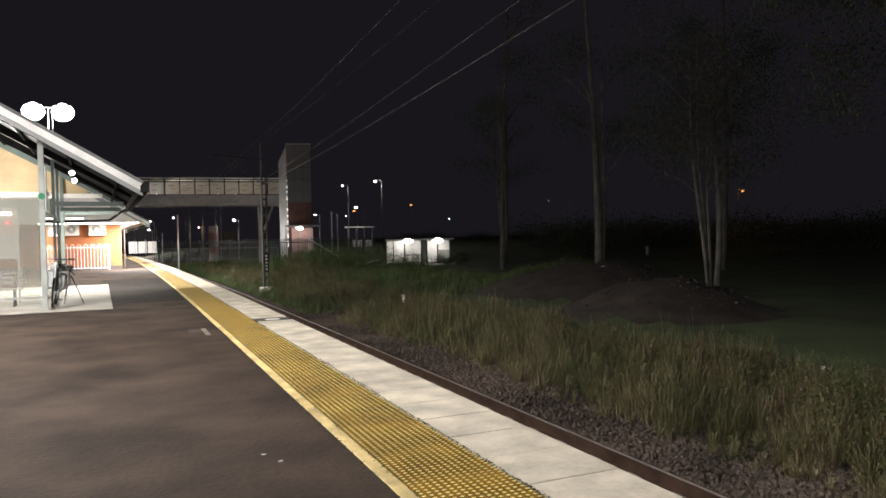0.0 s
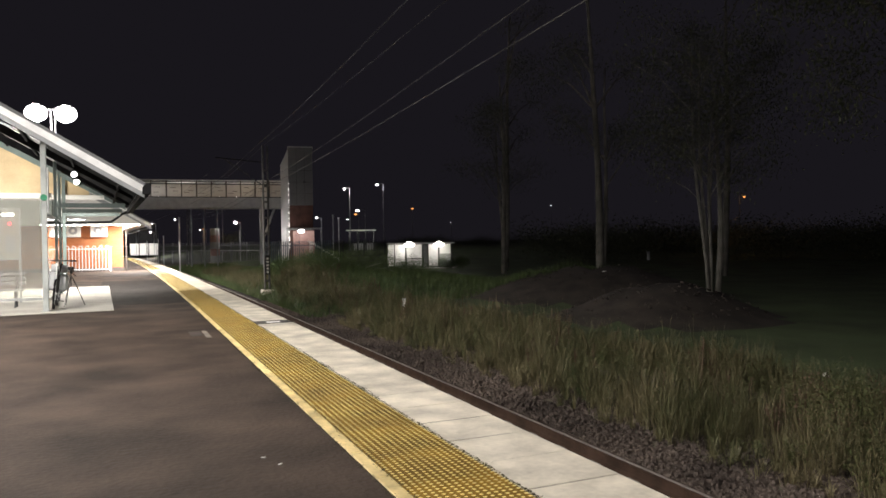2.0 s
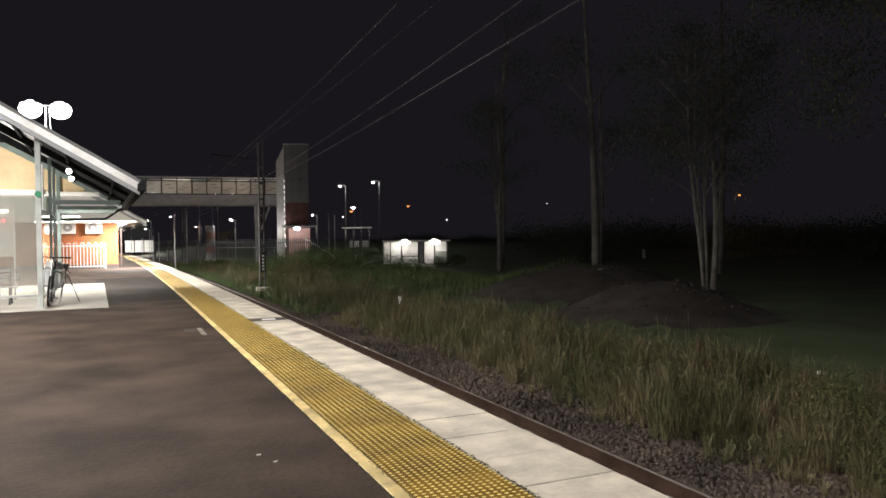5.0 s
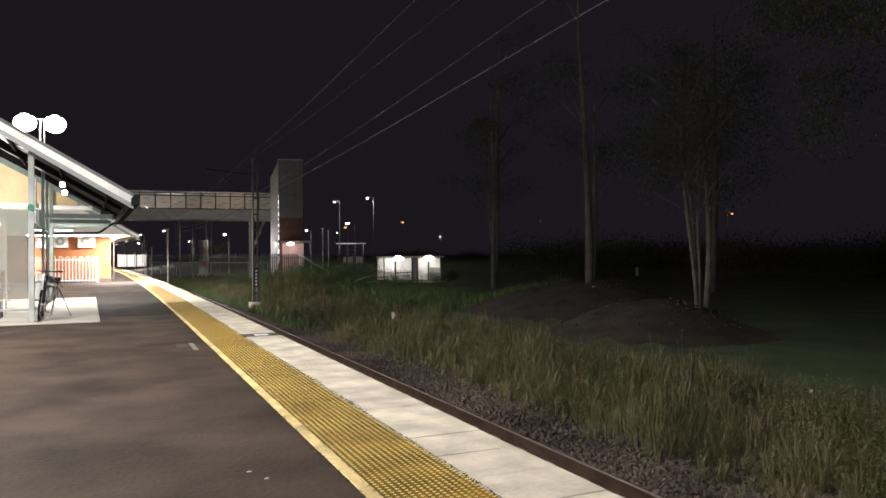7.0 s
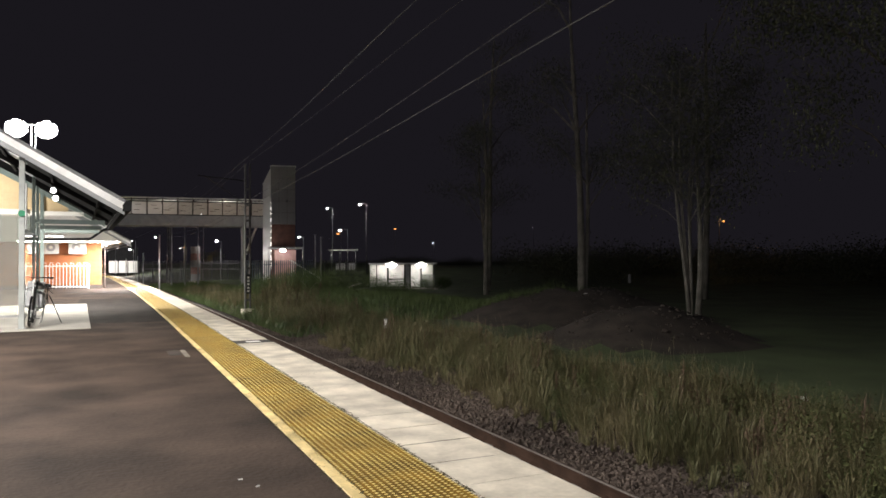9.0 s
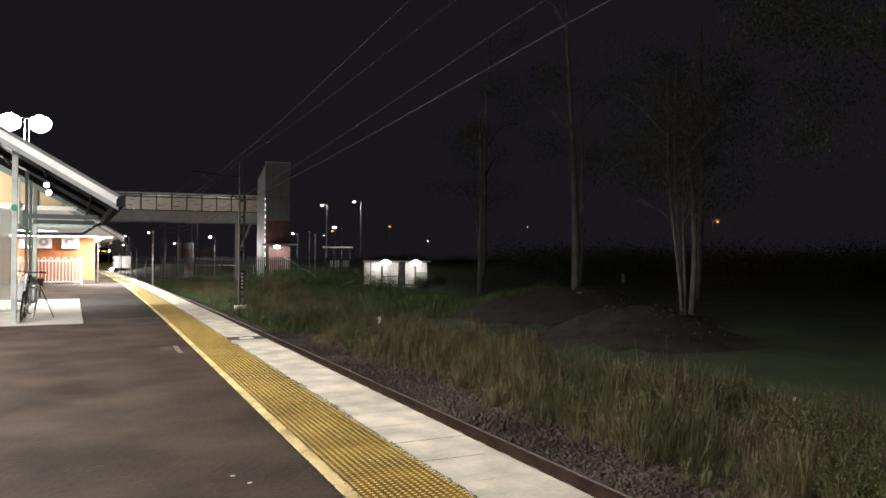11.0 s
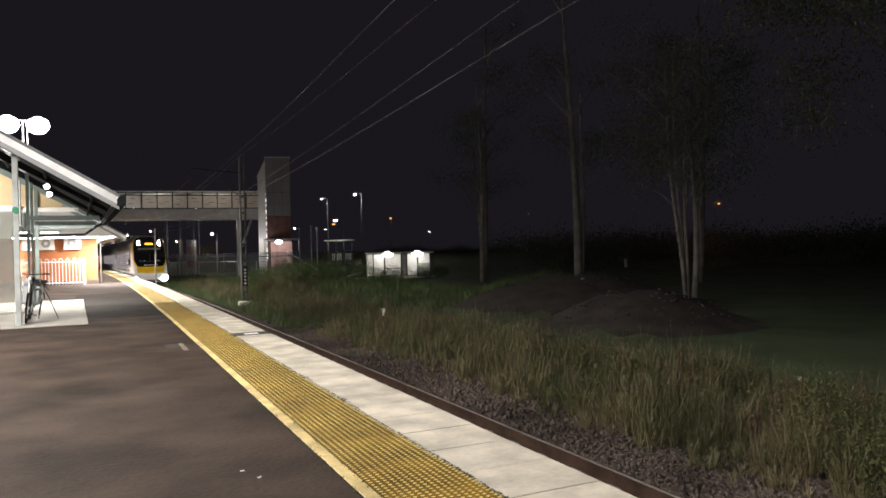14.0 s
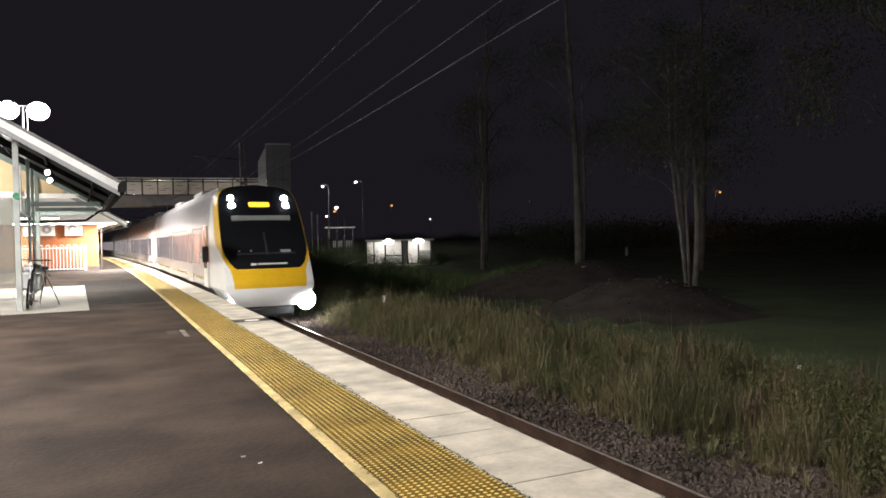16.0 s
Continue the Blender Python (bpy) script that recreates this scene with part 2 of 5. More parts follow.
def box(x0, x1, y0, y1, z0, z1, bevel=0.0, bm=None):
    bm = bm or bmesh.new()
    vs = [bm.verts.new((x, y, z)) for z in (z0, z1) for y in (y0, y1) for x in (x0, x1)]
    fs = [(0, 2, 3, 1), (4, 5, 7, 6), (0, 1, 5, 4), (2, 6, 7, 3), (0, 4, 6, 2), (1, 3, 7, 5)]
    faces = [bm.faces.new([vs[i] for i in f]) for f in fs]
    if bevel:
        es = list({e for f in faces for e in f.edges})
        bmesh.ops.bevel(bm, geom=es, offset=bevel, segments=1, affect="EDGES")
    return bm


def tube(points, r, sides=8, bm=None, r_end=None):
    """A round bar along a line of points."""
    bm = bm or bmesh.new()
    pts = [Vector(p) for p in points]
    rings = []
    for i, p in enumerate(pts):
        d = (pts[min(i + 1, len(pts) - 1)] - pts[max(i - 1, 0)]).normalized()
        a = d.cross(Vector((0, 0, 1)) if abs(d.z) < 0.9 else Vector((1, 0, 0))).normalized()
        b = d.cross(a)
        k = i / max(1, len(pts) - 1)
        rr = r if r_end is None else r + (r_end - r) * k
        rings.append([bm.verts.new(p + (a * math.cos(q) + b * math.sin(q)) * rr) for q in (2 * math.pi * j / sides for j in range(sides))])
    for u, v in zip(rings, rings[1:]):
        for j in range(sides):
            bm.faces.new((u[j], u[(j + 1) % sides], v[(j + 1) % sides], v[j]))
    bm.faces.new(rings[0][::-1])
    bm.faces.new(rings[-1])
    return bm


def extrude(profile, axis, a, b, bm=None):
    """A closed profile of (u, w) pushed from a to b along 'x' or 'y'."""
    bm = bm or bmesh.new()
    def at(u, w, t):
        return (t, u, w) if axis == "x" else (u, t, w)
    r0, r1 = ([bm.verts.new(at(u, w, t)) for u, w in profile] for t in (a, b))
    n = len(profile)
    bm.faces.new(r0), bm.faces.new(r1[::-1])
    for i in range(n):
        bm.faces.new((r0[i], r1[i], r1[(i + 1) % n], r0[(i + 1) % n]))
    bmesh.ops.recalc_face_normals(bm, faces=bm.faces)
    return bm


def cloud(name, verts, faces, mat):
    me = bpy.data.meshes.new(name)
    me.from_pydata(verts, [], faces)
    me.materials.append(mat)
    return me


# ---- the line of the track ----
def bend(y):
    """How far the track has swung to -X at y."""
    return -3.0e-4 * max(0.0, y - 15) ** 2


def heading(y):
    return math.degrees(math.atan(6.0e-4 * max(0.0, y - 15)))


def on_line(off, y):
    """A point off metres beside the platform edge's base line."""
    return (off + bend(y), y)


def ribbon(profile, ys, bm=None):
    """A profile of (offset, z) swept along the track."""
    bm = bm or bmesh.new()
    rings = [[bm.verts.new((o + bend(y), y, z)) for o, z in profile] for y in ys]
    n = len(profile)
    for u, v in zip(rings, rings[1:]):
        for j in range(n):
            bm.faces.new((u[j], u[(j + 1) % n], v[(j + 1) % n], v[j]))
    bm.faces.new(rings[0][::-1])
    bm.faces.new(rings[-1])
    bmesh.ops.recalc_face_normals(bm, faces=bm.faces)
    return bm


YS = [-30, -10, 0] + [15 + i * 5 for i in range(40)] + [230 + i * 20 for i in range(18)]
YP = [y for y in YS if y <= 175]

# ---- ground ----
def hump(x, y, cx, cy, rx, ry, h):
    d = ((x - cx) / rx) ** 2 + ((y - cy) / ry) ** 2
    return h * max(0.0, 1 - d) ** 1.3


def land(x, y):
    """Height of the ground beside the track."""
    o = x - bend(y)
    z = -1.02
    if o > 5.6:
        z += 0.16 * min(1, (o - 5.6) / 1.2)
        z += 0.05 * noise.noise((x * 0.5, y * 0.5, 0))
        z += hump(x, y, 12.0, 37.0, 6.5, 9.0, 0.7) + hump(x, y, 8.8, 40.5, 3.6, 9.0, 0.55)
        z += hump(x, y, 18.0, 26.0, 5.4, 6.0, 1.15) * (1 + 0.3 * noise.noise((x * 0.9, y * 0.9, 3)))
        z += hump(x, y, 14.6, 17.6, 3.6, 3.0, 0.95) * (1 + 0.35 * noise.noise((x * 1.1, y * 1.1, 5)))
        far = max(0.0, math.hypot(x, y) - 55)
        z += min(1.4, far * 0.028) * min(1.0, max(0.0, (o - 8) / 10))
    if o < 2.5:
        z = -0.6
    return z


def ground():
    xs = [-900, -300, -100, -40, -15, -5] + [i * 0.75 for i in range(0, 50)] + [38 + i * 3 for i in range(20)] + [110, 160, 250, 400, 900]
    ys = [-300, -80, -30, -10] + [i * 0.9 for i in range(0, 75)] + [70 + i * 4 for i in range(30)] + [200, 240, 300, 400, 600, 1200]
    verts = [(x, y, land(x, y)) for y in ys for x in xs]
    w = len(xs)
    faces = [(j * w + i, j * w + i + 1, (j + 1) * w + i + 1, (j + 1) * w + i) for j in range(len(ys) - 1) for i in range(w - 1)]
    me = cloud("ground", verts, faces, LAWN)
    me.materials.append(SOIL)
    me.materials.append(EARTH)
    for p in me.polygons:
        c = p.center
        o = c.x - bend(c.y)
        p.use_smooth = True
        if o < 9.4:
            p.material_index = 1
        elif hump(c.x, c.y, 18.0, 26.0, 5.6, 6.2, 1) > 0.03 or hump(c.x, c.y, 14.6, 17.6, 3.8, 3.2, 1) > 0.03:
            p.material_index = 2
    tagged(new("ground", me), "dark night ground of lawn, soil and earth mounds", "ground", kind="structure")


ground()


def platform():
    p = thing("platform", pose(0, 0, 0), "asphalt station platform with pale concrete edge and yellow tactile strip", "platform", kind="structure")
    part("asphalt_surface", ribbon([(-14, -0.9), (1.43, -0.9), (1.43, 0.0), (-14, 0.0)], YP), ASPHALT, p, "dark patched asphalt")
    # one dark colour: dirty slab joints, and shade painted on the wall face
    part("edge_wall", ribbon([(1.432, -1.0), (2.76, -1.0), (2.76, -0.003), (2.2, -0.003), (2.195, -0.04), (1.432, -0.04)], YP), JOINT, p, "concrete edge wall, coloured dark for dirty joints and for shade")
    return p


PLATFORM = platform()


def ballast():
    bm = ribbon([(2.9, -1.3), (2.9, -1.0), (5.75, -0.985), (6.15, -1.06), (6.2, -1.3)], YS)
    tagged(part("ballast_bed", bm, BALLASTSHADE), "crushed stone bed under the track, near black for shade between stones", "ballast", kind="structure")
    # loose stones on the bed
    rnd = random.Random(4)
    verts, faces = [], []
    shape = [(-1, -1, -0.6), (1, -0.8, -0.7), (0.9, 1, -0.6), (-0.8, 0.9, -0.7), (-0.6, -0.5, 0.7), (0.7, -0.4, 0.5), (0.4, 0.7, 0.8), (-0.5, 0.5, 0.6)]
    quads = [(0, 1, 5, 4), (1, 2, 6, 5), (2, 3, 7, 6), (3, 0, 4, 7), (4, 5, 6, 7)]
    for i in range(30000):
        y = 2.5 + 30 * rnd.random() ** 1.9
        o = rnd.uniform(4.9, 6.75)
        s = rnd.uniform(0.014, 0.037)
        a, t = rnd.uniform(0, 6.28), rnd.uniform(-0.6, 0.6)
        ca, sa, ct, st = math.cos(a), math.sin(a), math.cos(t), math.sin(t)
        z = max(-0.985 - max(0, o - 5.75) * 0.17, land(o + bend(y), y) - 0.005) + s * rnd.uniform(0.1, 0.9)
        k = len(verts)
        for x1, y1, z1 in shape:
            x1, y1, z1 = (x1 * s * rnd.uniform(0.6, 1.4), y1 * s * rnd.uniform(0.6, 1.4), z1 * s)
            y1, z1 = y1 * ct - z1 * st, y1 * st + z1 * ct
            verts.append((o + bend(y) + x1 * ca - y1 * sa, y + x1 * sa + y1 * ca, z + z1))
        faces += [tuple(k + j for j in q) for q in quads]
    tagged(new("ballast_stones", cloud("ballast_stones", verts, faces, STONE)), "loose angular grey-brown track stones", "ballast", kind="stuff")


STONE = leafy("loose_stone", (0.022, 0.017, 0.015), (0.095, 0.074, 0.062), 0.9)
ballast()

CENTRE, RAIL_Z = 4.29, -0.85


def rails():
    t = thing("railway_track", pose(0, 0, 0), "narrow-gauge railway track, rusty rails with worn bright heads", "track", kind="structure")
    prof = [(-0.065, -0.15), (0.065, -0.15), (0.065, -0.138), (0.012, -0.118), (0.012, -0.045), (0.035, -0.032), (0.035, -0.006), (-0.035, -0.006), (-0.035, -0.032), (-0.012, -0.045), (-0.012, -0.118), (-0.065, -0.138)]
    for side in (-0.535, 0.535):
        o = CENTRE + side
        r = part("rail", ribbon([(o + u, RAIL_Z + w) for u, w in prof], YS), RUSTY, t)
        part("rail_head", ribbon([(o - 0.02, RAIL_Z - 0.0055), (o + 0.02, RAIL_Z - 0.0055), (o + 0.014, RAIL_Z), (o - 0.014, RAIL_Z)], YS), RAILTOP, r, "bright worn rail head")
    me = None
    for i in range(110):
        y = -4 + i * 0.68
        if me is None:
            s = part("sleeper", box(-1.05, 1.05, -0.11, 0.11, -0.2, -0.0, 0.015), TIMBER, t)
            me = s.data
        else:
            s = part("sleeper", me, None, t)
        s.matrix_local = pose(CENTRE + bend(y), y, -0.985, 0, 0, heading(y))


rails()


# ---- roofs of the platform buildings ----
def gable_roof(parent, eave_u, eave_z, slope, ridge_u, v0, v1, thick=0.16):
    """Two pitched sheets, ribbed on top, with fascias, soffit lining and gutter."""
    rise = (eave_u - ridge_u) * slope
    top = eave_z + rise
    far_u = 2 * ridge_u - eave_u
    for a, name in ((eave_u, "roof_sheet"), (far_u, "roof_sheet")):
        bm = bmesh.new()
        n = 60
        line = []
        for i in range(n):
            lift = 0.03 if i % 2 else 0.0
            line += [(v0 + (v1 - v0) * (i + 0.1) / n, lift), (v0 + (v1 - v0) * (i + 0.9) / n, lift)]
        edges = [[[bm.verts.new((u, v, z + q)) for v, q in line] for u, z in ((a, eave_z), (ridge_u, top))],
                 [[bm.verts.new((u, v, z - 0.03)) for v, q in line] for u, z in ((a, eave_z), (ridge_u, top))]]
        for low_row, high_row in edges:
            for i in range(len(line) - 1):
                bm.faces.new((low_row[i], low_row[i + 1], high_row[i + 1], high_row[i]))
        for side in (0, 1):
            for i in range(len(line) - 1):
                bm.faces.new((edges[0][side][i], edges[0][side][i + 1], edges[1][side][i + 1], edges[1][side][i]))
        for i in (0, -1):
            bm.faces.new((edges[0][0][i], edges[0][1][i], edges[1][1][i], edges[1][0][i]))
        bmesh.ops.recalc_face_normals(bm, faces=bm.faces)
        part(name, bm, ROOFMETAL, parent, "ribbed grey metal sheet")
    for v in (v0, v1):
        for a in (eave_u, far_u):
            d = 1 if a > ridge_u else -1
            prof = [(a, eave_z - 0.02), (a, eave_z - 0.19), (ridge_u, top - 0.19), (ridge_u, top - 0.02)]
            part("barge_board", extrude(prof, "y", v - 0.03, v + 0.012), BARGE, parent, "pale metal barge board")
            lip = [(a, eave_z - 0.192), (a, eave_z - 0.30), (ridge_u, top - 0.30), (ridge_u, top - 0.192)]
            part("barge_trim", extrude(lip, "y", v + 0.02, v + 0.06), ROOFMETAL, parent, "grey set-back trim under barge board")
            cap = [(a + d * 0.02, eave_z + 0.05), (a + d * 0.02, eave_z - 0.03), (ridge_u, top - 0.03), (ridge_u, top + 0.05)]
            part("barge_capping", extrude(cap, "y", v - 0.055, v - 0.031), POLEGREY, parent, "grey metal capping")
    for a in (eave_u, far_u):
        d = 1 if a > ridge_u else -1
        prof = [(a - d * 0.05, eave_z - 0.06), (a + d * 0.02, eave_z + 0.02), (a + d * 0.15, eave_z + 0.03), (a + d * 0.13, eave_z - 0.2), (a - d * 0.05, eave_z - 0.22)]
        part("gutter", extrude(prof, "y", v0 - 0.07, v1 + 0.02), GUTTERSHADE, parent, "dark metal gutter")
    return top


def shelter():
    s = thing("platform_shelter", pose(-0.35, 18.85, 0, 0, 0, 1.8), "glazed platform shelter with pitched metal roof and steel frame", "shelter")
    eu, ez, sl, ru, v0, v1 = 0.70, 2.93, 0.59, -4.2, -0.35, 10.9
    gable_roof(s, eu, ez, sl, ru, v0, v1)

    def under(u):
        return ez + (eu - abs(u - ru) - ru) * sl

    # rafters and purlins under the sheets, near black to carry the roof's shade
    for v in (0.42, 3.9, 7.4, 10.5):
        for d in (1, -1):
            tip = ru + d * (eu - ru - 0.1)
            prof = [(tip, under(tip) - 0.05), (tip, under(tip) - 0.16), (ru, under(ru) - 0.36), (ru, under(ru) - 0.05)]
            part("rafter", extrude(prof, "y", v - 0.05, v + 0.05), GUTTERSHADE if v < 10 else GREENSTEEL, s)
    for u in (0.2, -0.9, -2.0, -3.1, -5.3, -6.4, -7.5):
        z = under(u)
        part("purlin", box(u - 0.03, u + 0.03, v0 + 0.05, v1 - 0.05, z - 0.16, z - 0.04), GUTTERSHADE, s)
    # soffit board under the front overhang
    for d in (1, -1):
        a, b = ru + d * (eu - ru - 0.15), ru + d * 0.3
        prof = [(a, under(a) - 0.175), (a, under(a) - 0.20), (b, under(b) - 0.20), (b, under(b) - 0.175)]
        part("soffit_board", extrude(prof, "y", v0 + 0.065, 0.12), ROOFMETAL, s, "grey soffit board")
        # sheet added to darken the underside of the eave
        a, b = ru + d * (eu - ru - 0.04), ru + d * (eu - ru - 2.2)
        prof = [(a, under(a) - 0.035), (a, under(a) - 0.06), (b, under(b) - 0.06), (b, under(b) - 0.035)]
        part("eave_shade_sheet", extrude(prof, "y", 0.13, v1 - 0.1), GUTTERSHADE, s, "near-black sheet added as the shade under the eave")
    # far gable with plywood lining and white tie beam
    gb = bmesh.new()
    us = (ru - 3.6, ru, ru + 3.6)
    prof = [(us[2], 3.35), (us[0], 3.35), (us[0], max(3.36, under(us[0]) - 0.2)), (ru, under(ru) - 0.2), (us[2], max(3.36, under(us[2]) - 0.2))]
    part("gable_lining", extrude(prof, "y", 10.55, 10.62, gb), LINING, s, "warm plywood gable lining")
    part("tie_beam", box(ru - 4.1, ru + 4.1, 10.45, 10.54, 3.2, 3.36, 0.01), WHITE, s, "white steel tie beam")
    part("tie_beam", box(ru - 4.3, ru + 2.95, 0.39, 0.45, 2.66, 2.76, 0.008), WHITE, s, "white steel tie beam")
    # columns
    for u, v, mat, w in ((-1.42, 0.42, FRAMEGREY, 0.06), (-7.0, 0.42, FRAMEGREY, 0.06), (-1.42, 5.2, GREENSTEEL, 0.045), (-1.42, 7.4, GREENSTEEL, 0.045), (-1.42, 10.5, GREENSTEEL, 0.06),
                         (-4.2, 10.5, GREENSTEEL, 0.06), (-7.0, 5.2, GREENSTEEL, 0.06), (-7.0, 10.5, GREENSTEEL, 0.06)):
        c = part("column", box(u - w, u + w, v - w, v + w, 0, under(u) - 0.18, 0.008), mat, s)
        part("base_plate", box(u - 0.11, u + 0.11, v - 0.11, v + 0.11, 0.031, 0.045), GALV, c)
    # glazing: front, track side and far end
    def pane(u0, u1, v_, z0, z1, mat, along=False):
        if along:
            bm = box(-0.006, 0.006, u0, u1, z0, z1)
            p = part("glass_pane", bm, mat, s, m=pose(v_, 0, 0))
        else:
            p = part("glass_pane", box(u0, u1, v_ - 0.006, v_ + 0.006, z0, z1), mat, s)
        p.visible_shadow = False
    for a, b in ((-6.93, -5.1), (-5.06, -3.3), (-3.26, -1.5)):
        pane(a, b, 0.42, 0.36, 2.64, FROST)
    for a, b in ((0.5, 2.7), (2.74, 5.1), (5.3, 7.3)):
        pane(a, b, -1.42, 0.26, 2.3, GLASS, True)
    for a, b in ((-6.9, -4.3), (-4.1, -1.5)):
        pane(a, b, 10.5, 0.26, 3.15, GLASS)
    part("glazing_rail", box(-6.93, -1.49, 0.40, 0.44, 0.3, 0.355, 0.004), GALV, s)
    part("glazing_rail", box(-1.44, -1.40, 0.5, 7.3, 0.2, 0.255, 0.004), GALV, s)
    part("glazing_rail", box(-1.44, -1.40, 0.5, 7.3, 2.305, 2.36, 0.004), GREENSTEEL, s)
    for u in (-3.28, -5.08):
        part("mullion", box(u - 0.018, u + 0.018, 0.40, 0.44, 0.36, 2.64), GALV, s)
    # green roundel on the front column
    bm = bmesh.new()
    bmesh.ops.create_cone(bm, cap_ends=True, segments=20, radius1=0.075, radius2=0.075, depth=0.02, matrix=pose(-1.42, 0.34, 2.66, 90))
    part("sign_disc", bm, material("sign_green", (0.02, 0.2, 0.1), 0.5), s, "small green round sign")
    part("conduit", tube([(-1.33, 0.33, 2.3), (-1.33, 0.33, 3.35)], 0.022, 8), GALV, s)
    # spot lamps under the rafters
    for u, v, z in ((-0.92, 5.1, 3.62), (-0.86, 5.1, 3.40)):
        bm = bmesh.new()
        bmesh.ops.create_uvsphere(bm, u_segments=14, v_segments=8, radius=0.075, matrix=pose(u, v, z))
        sp = part("lamp_globe", bm, L_TUBE, s, "small glowing round lamp", smooth=True)
        part("lamp_stem", tube([(u, v, z + 0.07), (u, v, z + 0.2)], 0.012, 6), DARKSTEEL, sp)
    # glowing strips added: one out of view, one by the downpipe
    part("added_strip", box(-7.0, -5.6, 5.5, 5.62, 3.42, 3.5, 0.01), L_TUBE, s, "glowing white strip added under the shelter roof")
    part("added_strip", box(-1.3, -0.75, 10.2, 10.3, 2.455, 2.48, 0.005), L_TUBE, s, "glowing white strip added under the shelter roof")
    # downpipe from the gutter's far end, in under the eave and down
    part("downpipe", tube([(0.74, 10.7, 2.82), (0.5, 10.7, 2.70), (0.16, 10.7, 2.44), (0.08, 10.7, 2.40), (-1.48, 10.7, 2.36), (-1.56, 10.7, 2.28), (-1.56, 10.7, 0.03)], 0.045, 10), GUTTERSHADE, s, "dark rainwater pipe", smooth=True)
    for v in (3.9, 7.4, 10.5):
        part("eave_beam", box(-1.35, 0.4, v - 0.04, v + 0.04, 2.60, 2.72, 0.006), GREENSTEEL, s)
    return s


shelter()
slab = thing("shelter_slab", pose(-0.35, 18.85, 0, 0, 0, 1.8), "pale concrete floor slab under the shelter", "floor", kind="structure")
part("slab", box(-9.0, 0.0, -0.02, 11.3, 0.004, 0.03, 0.006), SLAB, slab)


def bench():
    b = thing("platform_bench", pose(-3.6, 20.9, 0.03, 0, 0, 1.8), "slatted metal bench inside the glazed shelter", "bench")
    for k in range(5):
        part("seat_slat", box(-1.2, 1.2, -0.22 + k * 0.09, -0.15 + k * 0.09, 0.42, 0.445, 0.004), GALV, b)
    for k in range(3):
        part("back_slat", box(-1.2, 1.2, 0.25, 0.275, 0.55 + k * 0.12, 0.63 + k * 0.12, 0.004), POLEGREY, b)
    for u in (-1.0, 0, 1.0):
        part("leg", tube([(u, -0.2, 0.0), (u, -0.1, 0.2), (u, -0.12, 0.41)], 0.025, 8), DARKSTEEL, b)
        part("leg", tube([(u, 0.25, 0.0), (u, 0.2, 0.2), (u, 0.27, 0.85)], 0.025, 8), DARKSTEEL, b)


bench()


def information_board():
    """Added board behind the shelter's glass; its glows stand in for reflections."""
    b = thing("information_board", pose(-3.72, 22.6, 0.03, 0, 0, 1.8), "framed pale board added inside the shelter, standing in for glass reflections", "notice board")
    part("board", box(0, 1.0, 0.0, 0.05, 1.22, 2.5, 0.01), SLAB, b)
    for x in (-0.05, 1.0):
        part("frame_post", box(x, x + 0.05, -0.02, 0.07, 0.0, 2.56, 0.006), GALV, b)
    part("frame_rail", box(0.0, 1.0, -0.02, 0.07, 2.502, 2.56, 0.006), GALV, b)
    part("frame_rail", box(0.0, 1.0, -0.02, 0.07, 1.16, 1.218, 0.006), GALV, b)
    for k in range(3):
        part("notice", box(0.08 + k * 0.3, 0.33 + k * 0.3, -0.008, -0.003, 1.35, 1.8), (GREYPAINT, SLAB, GREYPAINT)[k], b, "pale grey panel on the added board")
    # red and white glows imitate reflections on the pane
    bm = bmesh.new()
    bmesh.ops.create_uvsphere(bm, u_segments=12, v_segments=8, radius=0.038, matrix=pose(0.8, -0.06, 2.12) @ Matrix.Diagonal((1, 0.5, 1, 1)))
    part("red_glint", bm, glow("red_reflection", (1.0, 0.05, 0.06), 8), b, "small red glow standing in for a reflection", smooth=True)
    part("white_glint", box(0.62, 0.9, -0.05, -0.03, 2.34, 2.40, 0.01), L_TUBE, b, "small white glow standing in for a reflection")


information_board()


